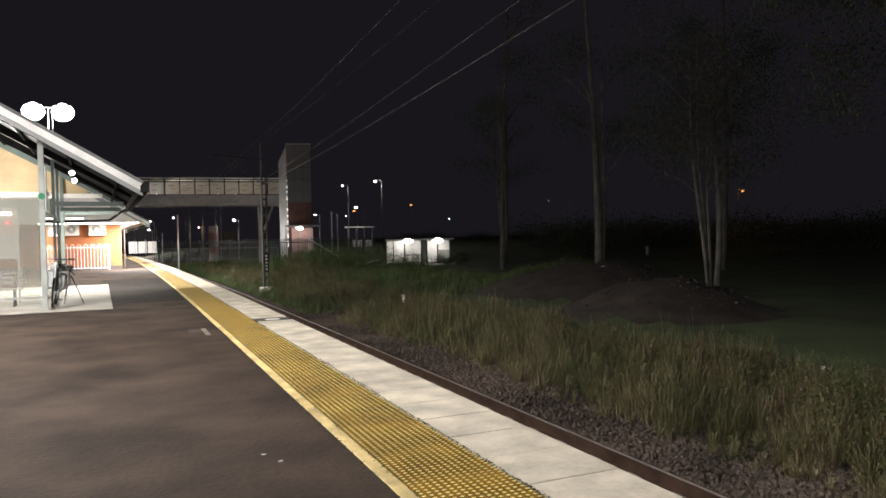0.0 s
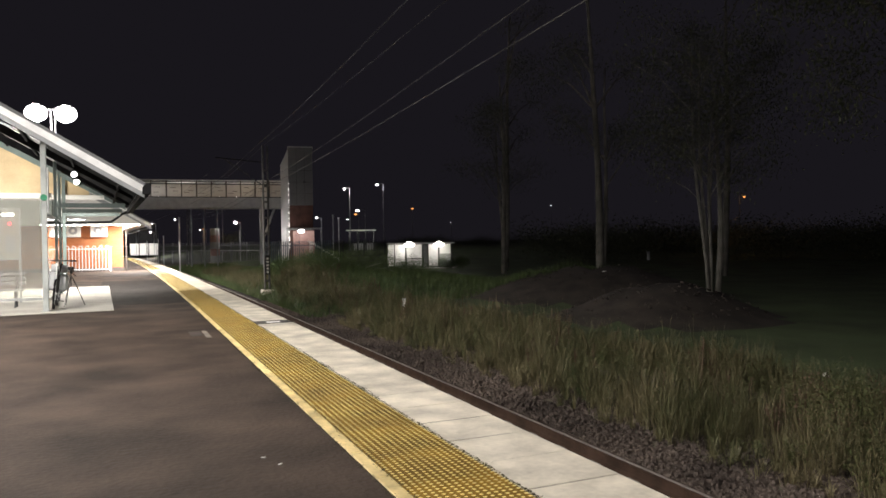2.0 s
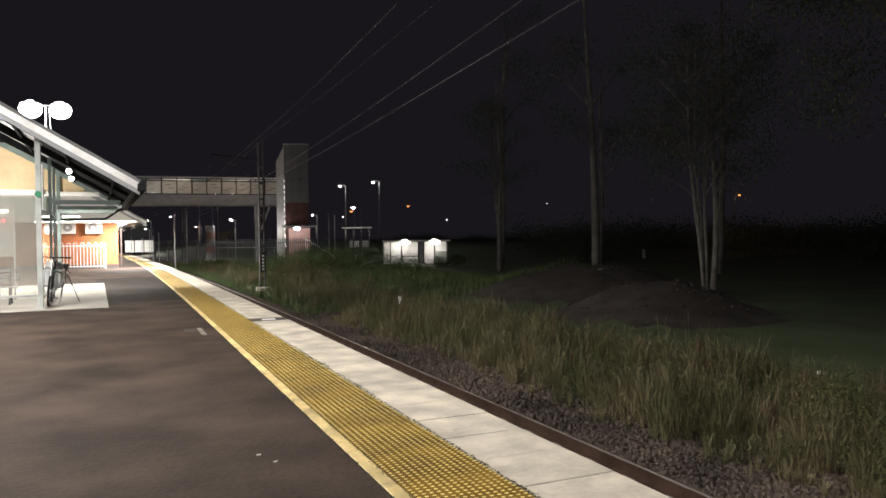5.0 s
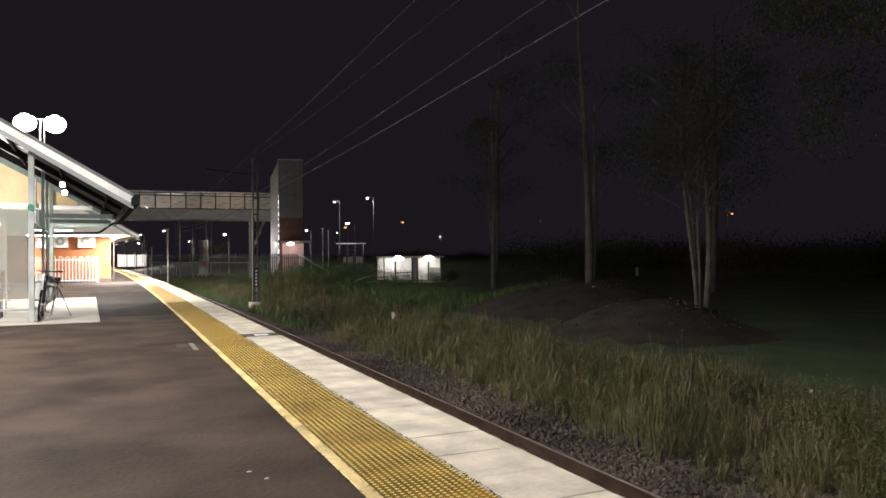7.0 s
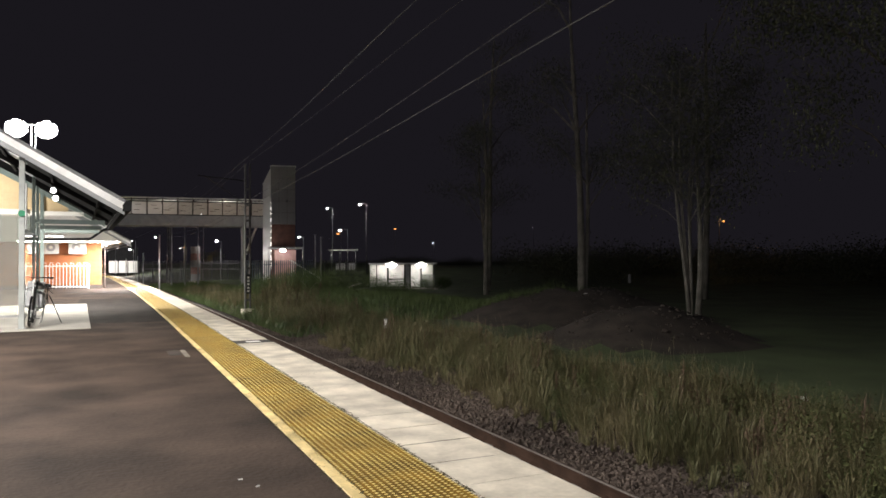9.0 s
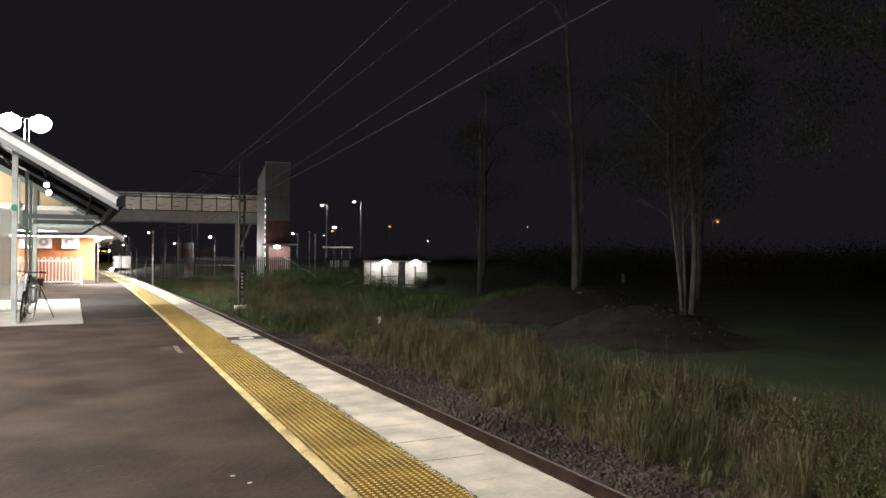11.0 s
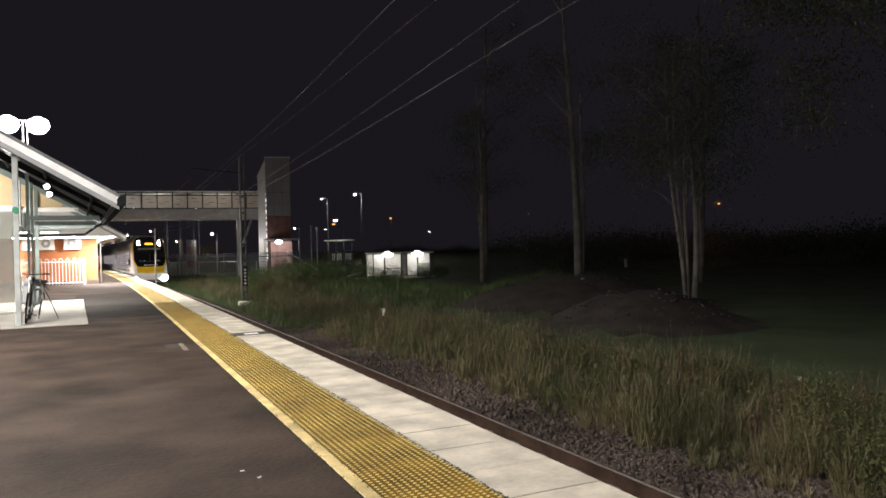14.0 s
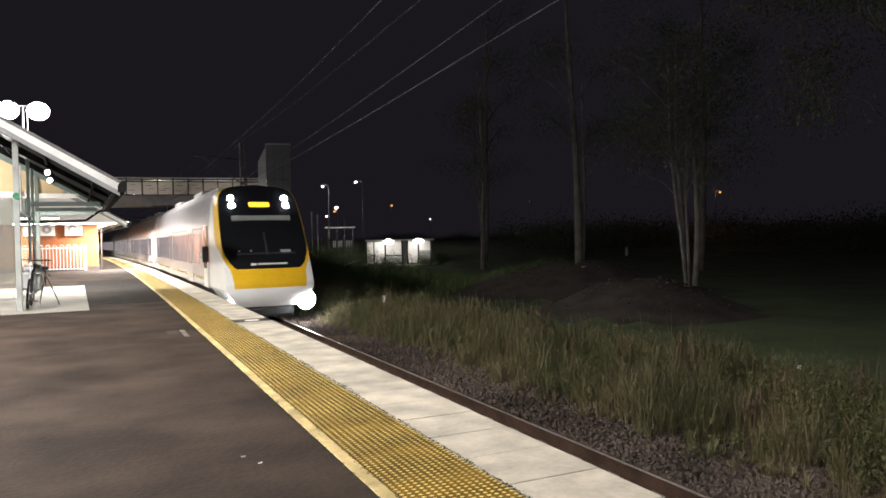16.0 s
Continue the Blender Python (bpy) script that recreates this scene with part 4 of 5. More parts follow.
# far white lights beyond the bridge
for x, y, z, r, mat in ((0.55, 120, 6.2, 0.2, L_STREET), (3.6, 130, 5.1, 0.25, L_STREET), (6.6, 120, 5.4, 0.22, L_STREET), (15.6, 120, 4.9, 0.42, L_STREET), (12.6, 115, 7.6, 0.16, L_STREET),
                        (11.6, 130, 4.1, 0.16, L_SODIUM), (9.4, 110, 3.6, 0.14, L_STREET), (12.4, 125, 3.5, 0.14, L_SODIUM), (13.4, 128, 3.3, 0.14, L_STREET),
                        (3.0, 118, 3.5, 0.2, L_STREET), (17.2, 72, 4.0, 0.17, L_STREET)):
    s = thing("yard_lamp", pose(x, y, 0.0), "distant lit yard lamp on a thin pole", "street lamp", group="yard lamps")
    part("pole", tube([(r + 0.3, 0, -1.0), (r + 0.3, 0, z)], 0.05, 6), GALV, s)
    part("arm", tube([(r + 0.3, 0, z - 0.05), (0, 0, z + 0.1)], 0.03, 6), GALV, s)
    bm = bmesh.new()
    bmesh.ops.create_uvsphere(bm, u_segments=10, v_segments=6, radius=r * 0.5, matrix=pose(0, 0, z) @ Matrix.Diagonal((1, 1, 0.7, 1)))
    part("lamp_bowl", bm, mat, s, "glowing lamp bowl")

# pale panels far down the line
pan = thing("noise_panels", pose(0.2, 148, -0.6, 0, 0, 4), "pale panel wall with dark shed above, far along the line", "panel wall")
for k in range(3):
    part("panel", box(k * 1.65, k * 1.65 + 1.5, 0, 0.1, 0.3, 2.5), WHITE, pan)
for k in range(4):
    part("post", box(k * 1.65 - 0.15, k * 1.65, -0.05, 0.15, 0, 5.0), GUTTERSHADE, pan)
part("upper_wall", box(0, 4.9, 0.12, 0.3, 2.5, 5.0), GUTTERSHADE, pan)


# ---- bicycle and tripod by the shelter ----
def bicycle():
    b = thing("bicycle", pose(-1.68, 19.75, 0.03, 0, 5, 1) @ Matrix.Diagonal((1.1, 1.1, 1.1, 1)), "black bicycle with silver fittings leaning beside the shelter", "bicycle")
    def ring(cy, r, tr, bm=None):
        pts = [(0, cy + r * math.cos(a), r + tr + r * math.sin(a)) for a in (2 * math.pi * i / 28 for i in range(29))]
        return tube(pts, tr, 6, bm)
    for cy in (0.0, 1.04):
        w = part("wheel", ring(cy, 0.31, 0.022), RUBBER, b, "black tyre")
        part("rim", ring(cy, 0.285, 0.011), GALV, w)
        bm = bmesh.new()
        for i in range(12):
            a = math.pi * i / 6
            tube([(0, cy, 0.335), (0, cy + 0.28 * math.cos(a), 0.335 + 0.28 * math.sin(a))], 0.003, 4, bm)
        part("spokes", bm, GALV, w)
        part("hub", tube([(-0.05, cy, 0.335), (0.05, cy, 0.335)], 0.03, 10), GALV, w)
    head, seat, bb = (0, 0.18, 0.88), (0, 0.72, 0.82), (0, 0.60, 0.30)
    for p in ([head, seat], [(0, 0.16, 0.8), bb], [seat, bb], [bb, (0, 1.04, 0.335)], [seat, (0, 1.04, 0.335)]):
        part("frame_tube", tube(p, 0.02, 8), BLACK, b)
    part("fork", tube([(0, 0, 0.335), (0, 0.1, 0.65), (0, 0.2, 1.02)], 0.018, 8), GALV, b)
    part("handlebar", tube([(-0.33, 0.24, 1.07), (-0.12, 0.17, 1.06), (0, 0.18, 1.05), (0.12, 0.17, 1.06), (0.33, 0.24, 1.07)], 0.014, 8), BLACK, b)
    for x in (-0.3, 0.3):
        part("grip", tube([(x - 0.06, 0.235, 1.07), (x + 0.06, 0.235, 1.07)], 0.02, 8), RUBBER, b)
    part("saddle", box(-0.07, 0.07, 0.62, 0.88, 0.93, 0.98, 0.02), RUBBER, b)
    part("seat_post", tube([seat, (0, 0.75, 0.94)], 0.014, 8), GALV, b)
    bm = bmesh.new()
    bmesh.ops.create_cone(bm, cap_ends=True, segments=20, radius1=0.09, radius2=0.09, depth=0.012, matrix=pose(0.05, 0.6, 0.30, 0, 90))
    part("chainring", bm, GALV, b)
    part("crank", tube([(0.07, 0.6, 0.30), (0.08, 0.52, 0.15), (0.16, 0.52, 0.15)], 0.012, 6), BLACK, b)
    part("pannier_bag", box(-0.2, -0.03, 0.82, 1.16, 0.36, 0.78, 0.05), GREYPAINT, b, "dark pannier bag")
    part("pannier_bag", box(0.03, 0.2, 0.82, 1.16, 0.34, 0.74, 0.05), GALV, b, "silver-grey pannier bag")
    part("rolled_bag", tube([(-0.17, 0.98, 0.86), (0.17, 0.98, 0.86)], 0.09, 12), GREYPAINT, b, "grey rolled bag on the rack", smooth=True)
    part("strap", tube([(-0.04, 0.98, 0.86), (0.04, 0.98, 0.86)], 0.094, 12), BLACK, b)
    part("front_lamp", box(-0.03, 0.03, 0.1, 0.15, 0.93, 0.99, 0.01), WHITE, b)


def tripod():
    t = thing("camera_tripod", pose(-1.34, 20.5, 0.03, 0, 0, 20), "black tripod carrying a small camera on the slab", "tripod")
    for k in range(3):
        a = radians(100 + 120 * k)
        d = (math.cos(a), math.sin(a))
        part("leg", tube([(d[0] * 0.03, d[1] * 0.03, 0.72), (d[0] * 0.14, d[1] * 0.14, 0.45), (d[0] * 0.30, d[1] * 0.30, 0.02)], 0.014, 6, r_end=0.009), BLACK, t)
        part("leg_clamp", box(d[0] * 0.14 - 0.018, d[0] * 0.14 + 0.018, d[1] * 0.14 - 0.018, d[1] * 0.14 + 0.018, 0.43, 0.47), BLACK, t)
    part("centre_column", tube([(0, 0, 0.5), (0, 0, 0.86)], 0.013, 8), BLACK, t)
    part("head", box(-0.035, 0.035, -0.04, 0.04, 0.84, 0.9, 0.008), BLACK, t)
    part("pan_handle", tube([(0, 0.03, 0.86), (0.15, 0.1, 0.74)], 0.009, 6), BLACK, t)
    c = part("camera_body", box(-0.07, 0.07, -0.04, 0.05, 0.90, 0.99, 0.012), BLACK, t)
    part("camera_lens", tube([(0, -0.04, 0.945), (0, -0.12, 0.945)], 0.032, 12), BLACK, c)


bicycle()
tripod()

peg = thing("marker_peg", pose(7.85, 21.5, -0.88), "white trackside marker peg among tall grass", "marker")
part("stake", box(-0.045, 0.045, -0.03, 0.03, 0, 0.6, 0.008), WHITE, peg)
part("cap", box(-0.05, 0.05, -0.035, 0.035, 0.6, 0.63), GREYPAINT, peg)
stump = thing("garden_bollard", pose(37.6, 46.8, -0.25), "small bollard lit orange by the street lamp", "bollard")
part("shaft", tube([(0, 0, 0), (0, 0, 0.62)], 0.13, 10), GREYPAINT, stump)
part("cap", tube([(0, 0, 0.62), (0, 0, 0.68)], 0.15, 10), GREYPAINT, stump)


# ---- plants ----
def leaf_quad(verts, faces, c, size, rnd, slim=0.5, droop=0.0):
    a, b = rnd.uniform(0, 6.283), rnd.uniform(-0.9, 0.9) - droop
    d = Vector((math.cos(a) * math.cos(b), math.sin(a) * math.cos(b), math.sin(b))) * size
    s = Vector((-math.sin(a), math.cos(a), rnd.uniform(-0.6, 0.6))) * size * slim * 0.5
    k = len(verts)
    c = Vector(c)
    verts += [tuple(c), tuple(c + d * 0.5 + s), tuple(c + d), tuple(c + d * 0.5 - s)]
    faces.append((k, k + 1, k + 2, k + 3))


def tall_grass():
    rnd = random.Random(11)
    verts, faces = [], []

    def blade(x, y, z, h, a, lean, w):
        """One arching blade: up, over and a little down at its tip."""
        dx, dy = math.cos(a), math.sin(a)
        sx, sy = -dy * w, dx * w
        k = len(verts)
        for f, up in ((0.0, 0.0), (0.22, 0.55), (0.62, 0.92)):
            verts.append((x + dx * lean * f - sx, y + dy * lean * f - sy, z + h * up))
            verts.append((x + dx * lean * f + sx, y + dy * lean * f + sy, z + h * up))
        verts.append((x + dx * lean, y + dy * lean, z + h * (1.0 - 0.25 * min(1, lean / h))))
        faces.extend([(k, k + 1, k + 3, k + 2), (k + 2, k + 3, k + 5, k + 4), (k + 4, k + 5, k + 6)])

    n = 0
    while n < 5200:
        y = 2.6 + 60 * rnd.random() ** 2.1
        o = 5.85 + 3.7 * rnd.random() ** 0.85
        x = o + bend(y)
        patch = noise.noise((x * 0.6, y * 0.6, 7.0))
        if patch + 0.55 < rnd.random() * 0.8:
            continue
        n += 1
        edge = min(1, 0.3 + (o - 5.85) / 0.9) * min(1, (9.9 - o) / 0.9)
        tall = edge * rnd.uniform(0.18, 0.62) * (1 + 0.6 * patch)
        r = rnd.uniform(0.03, 0.12)
        for j in range(26 if y < 22 else 18):
            a = rnd.uniform(0, 6.283)
            q = r * rnd.random()
            h = tall * rnd.uniform(0.45, 1.1) + 0.03
            blade(x + q * math.cos(a), y + q * math.sin(a), land(x, y) - 0.02, h, a + rnd.gauss(0, 0.6), h * rnd.uniform(0.1, 0.95), rnd.uniform(0.0011, 0.003) * (1 + y * 0.06))
        if rnd.random() < 0.45:
            for j in range(3):
                a, h = rnd.uniform(0, 6.283), tall * rnd.uniform(1.1, 1.6)
                blade(x, y, land(x, y), h, a, h * 0.25, 0.0013 * (1 + y * 0.06))
                tx, ty, tz = verts[-1]
                for m_ in range(6):
                    leaf_quad(verts, faces, (tx, ty, tz - 0.02 * m_), 0.024, rnd, 0.5)
    tagged(new("tall_grass", cloud("tall_grass", verts, faces, GRASS)), "dry and green tall grass beside the track", "grass", kind="stuff")
    verts, faces = [], []
    for i in range(2400):
        y = 3.0 + 50 * rnd.random() ** 1.7
        o = rnd.uniform(6.25, 9.3)
        x = o + bend(y)
        if noise.noise((x * 0.8, y * 0.8, 21.0)) < -0.12:
            continue
        z, hh = land(x, y), rnd.uniform(0.25, 0.75) * min(1, 0.4 + (o - 6.2) / 1.0)
        for stem in range(4):
            a, lean = rnd.uniform(0, 6.283), rnd.uniform(0.05, 0.45) * hh
            for j in range(24):
                q = rnd.random() ** 0.7
                p = (x + math.cos(a) * lean * q + rnd.gauss(0, 0.03), y + math.sin(a) * lean * q + rnd.gauss(0, 0.03), z + hh * q)
                leaf_quad(verts, faces, p, rnd.uniform(0.02, 0.048), rnd, 0.42)
    tagged(new("weeds", cloud("weeds", verts, faces, WEEDS)), "dark green broadleaf weeds among the grass", "weeds", kind="stuff")


def dry_weeds():
    """Brown seeding stalks that stand over the grass, thickest on its far side."""
    rnd = random.Random(41)
    verts, faces = [], []
    for i in range(620):
        y = 3.0 + 34 * rnd.random() ** 1.5
        o = rnd.uniform(6.6, 9.9)
        x = o + bend(y)
        if noise.noise((x * 0.7, y * 0.7, 33.0)) < 0.02:
            continue
        z, hh = land(x, y) - 0.02, rnd.uniform(0.35, 0.85)
        for stem in range(rnd.randint(2, 5)):
            a, lean = rnd.uniform(0, 6.283), rnd.uniform(0.04, 0.3) * hh
            dx, dy, w = math.cos(a), math.sin(a), 0.003 * (1 + y * 0.04)
            h = hh * rnd.uniform(0.7, 1.1)
            k = len(verts)
            verts += [(x - dy * w, y + dx * w, z), (x + dy * w, y - dx * w, z), (x + dx * lean + dy * w, y + dy * lean - dx * w, z + h), (x + dx * lean - dy * w, y + dy * lean + dx * w, z + h)]
            faces.append((k, k + 1, k + 2, k + 3))
            for j in range(16):
                q = rnd.uniform(0.45, 1.0)
                p = (x + dx * lean * q + rnd.gauss(0, 0.022), y + dy * lean * q + rnd.gauss(0, 0.022), z + h * q)
                leaf_quad(verts, faces, p, rnd.uniform(0.018, 0.05), rnd, 0.5)
    tagged(new("dry_weeds", cloud("dry_weeds", verts, faces, DRYWEED)), "brown seeding weed stalks standing over the grass", "weeds", kind="stuff")


def verge_grass():
    rnd = random.Random(5)
    verts, faces = [], []
    for i in range(40000):
        x, y = rnd.uniform(6.5, 20), rnd.uniform(27, 56)
        if x - bend(y) < 6.5:
            continue
        z = land(x, y)
        h, a, w = rnd.uniform(0.12, 0.38), rnd.uniform(0, 6.283), rnd.uniform(0.008, 0.02)
        dx, dy = math.cos(a), math.sin(a)
        k = len(verts)
        verts += [(x - dy * w, y + dx * w, z), (x + dy * w, y - dx * w, z), (x + dx * h * 0.4, y + dy * h * 0.4, z + h)]
        faces.append((k, k + 1, k + 2))
    for i in range(30000):
        y = rnd.uniform(24, 85)
        x = 5.45 + 5.5 * rnd.random() ** 1.4 + bend(y)
        z = max(land(x, y), -1.0)
        h, a, w = rnd.uniform(0.1, 0.42), rnd.uniform(0, 6.283), rnd.uniform(0.008, 0.02)
        dx, dy = math.cos(a), math.sin(a)
        k = len(verts)
        verts += [(x - dy * w, y + dx * w, z), (x + dy * w, y - dx * w, z), (x + dx * h * 0.5, y + dy * h * 0.5, z + h)]
        faces.append((k, k + 1, k + 2))
    tagged(new("verge_grass", cloud("verge_grass", verts, faces, BUSH)), "rough green grass on the bank and lawn", "grass", kind="stuff")


def shrub(x, y, r, h, seed, n):
    rnd = random.Random(seed)
    s = thing("shrub", pose(x, y, land(x, y) - 0.05), "dense dark green shrub on the grassy bank", "shrub", group="bank shrubs")
    verts, faces = [], []
    lumps = [(rnd.uniform(-r, r) * 0.75, rnd.uniform(-r, r) * 0.75, h * rnd.uniform(0.3, 0.75), r * rnd.uniform(0.3, 0.55)) for _ in range(11)]
    for i in range(n):
        cx, cy, cz, cr = rnd.choice(lumps)
        v = Vector((rnd.gauss(0, 1), rnd.gauss(0, 1), rnd.gauss(0, 0.8))).normalized() * cr * rnd.uniform(0.6, 1.08)
        z = max(0.05, cz + v.z)
        leaf_quad(verts, faces, (cx + v.x, cy + v.y, z), rnd.uniform(0.04, 0.085), rnd, 0.55)
    part("foliage", cloud("foliage", verts, faces, BUSH), None, s)
    bm = bmesh.new()
    for cx, cy, cz, cr in lumps[:6]:
        tube([(0, 0, 0), (cx * 0.5, cy * 0.5, cz * 0.6), (cx, cy, cz)], 0.03, 5, bm, r_end=0.012)
    part("stems", bm, PALEBARK, s)


tall_grass()
dry_weeds()
verge_grass()
for i, (x, y, r, h) in enumerate(((7.9, 38.5, 1.3, 0.6), (9.4, 37.2, 1.7, 0.7), (11.6, 38.8, 1.9, 0.7), (13.6, 37.5, 1.8, 0.6), (10.3, 42.5, 1.8, 0.7), (12.6, 43.5, 1.7, 0.7),
                                  (24.0, 54.2, 1.1, 0.9), (12.9, 111.0, 2.2, 3.2), (8.3, 46.0, 1.3, 0.9), (7.4, 50.5, 1.0, 0.9))):
    shrub(x, y, r, h, 20 + i, 8500)


def tree(x, y, stems, height, crown_r, seed, crown_n=3600, thick=0.24, bark=PALEBARK, about="tall pale-barked eucalypt with thin open crown at night"):
    """Eucalypt: pale leaning stems, forked limbs, hanging open foliage."""
    rnd = random.Random(seed)
    t = thing("eucalypt_tree", pose(x, y, land(x, y) - 0.1), about, "tree", group="eucalypts")
    verts, faces = [], []
    for dx, dy, lean_x, lean_y, hh, th in stems:
        top = height * hh
        pts = []
        for i in range(10):
            k = i / 9
            pts.append((dx * (0.3 + 0.7 * k) + lean_x * k + 0.18 * math.sin(k * 5 + seed) * k, dy * (0.3 + 0.7 * k) + lean_y * k + 0.15 * math.cos(k * 4 + seed), top * k))
        trunk = part("trunk", tube(pts, thick * th, 9, r_end=thick * th * 0.25), bark, t, smooth=True)
        for j in range(6):
            k0 = rnd.randint(4, 8)
            p0 = Vector(pts[k0])
            a = rnd.uniform(0, 6.283)
            L = crown_r * rnd.uniform(0.5, 1.0)
            p1 = p0 + Vector((math.cos(a) * L * 0.5, math.sin(a) * L * 0.5, L * 0.55))
            p2 = p0 + Vector((math.cos(a) * L, math.sin(a) * L, L * 0.85))
            part("limb", tube([p0, p1, p2], thick * th * 0.3, 6, r_end=0.015), bark, trunk)
            for c in range(5):
                q = p1.lerp(p2, rnd.uniform(0.3, 1.3)) + Vector((rnd.gauss(0, 0.5), rnd.gauss(0, 0.5), rnd.gauss(0, 0.4)))
                for i in range(crown_n // (13 * len(stems))):
                    g = Vector((rnd.gauss(0, 0.5), rnd.gauss(0, 0.5), rnd.gauss(0, 0.38)))
                    leaf_quad(verts, faces, q + g, rnd.uniform(0.08, 0.17), rnd, 0.35, 0.6)
    part("crown", cloud("crown", verts, faces, GUM), None, t, "thin drooping foliage")


tree(23.7, 33.5, ((0, 0, -0.6, 0.0, 1.0, 1.0), (0.5, 0.1, 0.3, 0.3, 0.7, 0.65)), 17, 3.6, 1)
tree(27.2, 51.2, ((0, 0, 0.7, 0, 1.0, 1.0), (-0.4, 0, -0.2, 0.2, 0.6, 0.6)), 20, 3.8, 2)
tree(20.4, 22.0, ((0, 0, -0.6, 0.1, 1.0, 0.6), (0.12, 0.1, -0.1, 0.2, 1.1, 0.6), (0.3, 0, 0.15, 0, 0.9, 0.55), (0.4, 0.2, 0.6, 0.2, 0.8, 0.5)), 9, 2.6, 3, 5200, 0.14)
tree(22.3, 23.4, ((0, 0, 0.2, 0, 1.0, 0.7),), 9, 2.2, 8, 2200, 0.2)
# this tree's dimness is put into its bark colour
tree(17.2, 10.4, ((0, 0, -0.2, 0.1, 1.0, 0.45), (0.25, 0.1, -0.6, 0.3, 0.85, 0.3)), 11, 4.4, 4, 11000, bark=DIMBARK, about="rough-barked eucalypt near the track, bark darkened as if unlit, drooping crown")
tree(24.4, 46.0, ((0, 0, -0.1, 0, 1.0, 0.8),), 14, 2.8, 6, 2600)
tree(33.0, 34.0, ((0, 0, 0.4, 0, 1.0, 1.0),), 17, 4.2, 7, 4200)


def far_woods():
    rnd = random.Random(77)
    verts, faces = [], []
    for i in range(150):
        az, d = radians(rnd.uniform(19.5, 62)), rnd.uniform(62, 120)
        if az < radians(31):
            d = rnd.uniform(190, 240)
        x, y, h = d * math.sin(az), d * math.cos(az), rnd.uniform(1.4, 2.8)
        for c in range(9):
            q = Vector((x + rnd.gauss(0, 1.8), y + rnd.gauss(0, 1.8), h * rnd.uniform(0.12, 1.0)))
            for j in range(85):
                leaf_quad(verts, faces, q + Vector((rnd.gauss(0, 1.0), rnd.gauss(0, 1.0), rnd.gauss(0, 0.6))), rnd.uniform(0.14, 0.3), rnd, 0.6)
    tagged(new("far_woods", cloud("far_woods", verts, faces, GUM)), "dark belt of trees beyond the lawn", "woods", kind="stuff")


far_woods()


def rubble():
    rnd = random.Random(9)
    verts, faces = [], []
    cube = [(-1, -1, -1), (1, -1, -1), (1, 1, -1), (-1, 1, -1), (-0.7, -0.6, 1), (0.6, -0.7, 0.8), (0.7, 0.7, 1), (-0.6, 0.6, 0.7)]
    quads = [(0, 1, 5, 4), (1, 2, 6, 5), (2, 3, 7, 6), (3, 0, 4, 7), (4, 5, 6, 7)]
    for i in range(800):
        if i % 2:
            x, y = rnd.gauss(14.2, 2.0), rnd.gauss(16.8, 1.8)
        else:
            x, y = rnd.gauss(17.0, 2.8), rnd.gauss(24.5, 2.8)
        if x < 9.3 or hump(x, y, 18.0, 26.0, 5.4, 6.0, 1) + hump(x, y, 14.6, 17.6, 3.6, 3.0, 1) < 0.06:
            continue
        s = rnd.uniform(0.012, 0.045) * (1.5 if rnd.random() < 0.05 else 1)
        z, a = land(x, y), rnd.uniform(0, 6.28)
        k = len(verts)
        for u, v, w in cube:
            u, v = u * s * rnd.uniform(0.6, 1.5), v * s
            verts.append((x + u * math.cos(a) - v * math.sin(a), y + u * math.sin(a) + v * math.cos(a), z + w * s * 0.6))
        faces += [tuple(k + j for j in q) for q in quads]
    tagged(new("mound_rubble", cloud("mound_rubble", verts, faces, EARTH)), "broken stones and clods on the earth mounds", "rubble", kind="stuff")


rubble()
litter = thing("paper_litter", pose(17.6, 24.6, land(17.6, 24.6)), "scrap of white litter lying on earth mound", "litter")
part("scrap", box(-0.11, 0.11, -0.06, 0.06, 0.0, 0.05, 0.015), WHITE, litter)
for x, y in ((10.6, 8.7), (8.4, 10.9)):
    q = thing("paper_litter", pose(x, y, land(x, y) + 0.01, 0, 0, x * 40), "scrap of white litter lying in the grass", "litter", group="grass litter")
    part("scrap", box(-0.07, 0.07, -0.04, 0.04, 0.0, 0.06, 0.015), WHITE, q)
for k, (x, y) in enumerate(((0.85, 5.29), (0.93, 5.08))):
    c = thing("paper_scrap", pose(x, y, 0.0, 0, 0, 30 * k), "tiny white scrap lying on asphalt", "litter", group="platform litter")
    part("scrap", box(-0.016, 0.016, -0.006, 0.006, 0, 0.006, 0.002), WHITE, c)


# ---- pieces of the platform edge ----
LID = material("pit_lid", (0.065, 0.056, 0.05), 0.85, spec=0.2)
LIDEDGE = material("pit_lid_edge", (0.22, 0.20, 0.17), 0.85, spec=0.2)


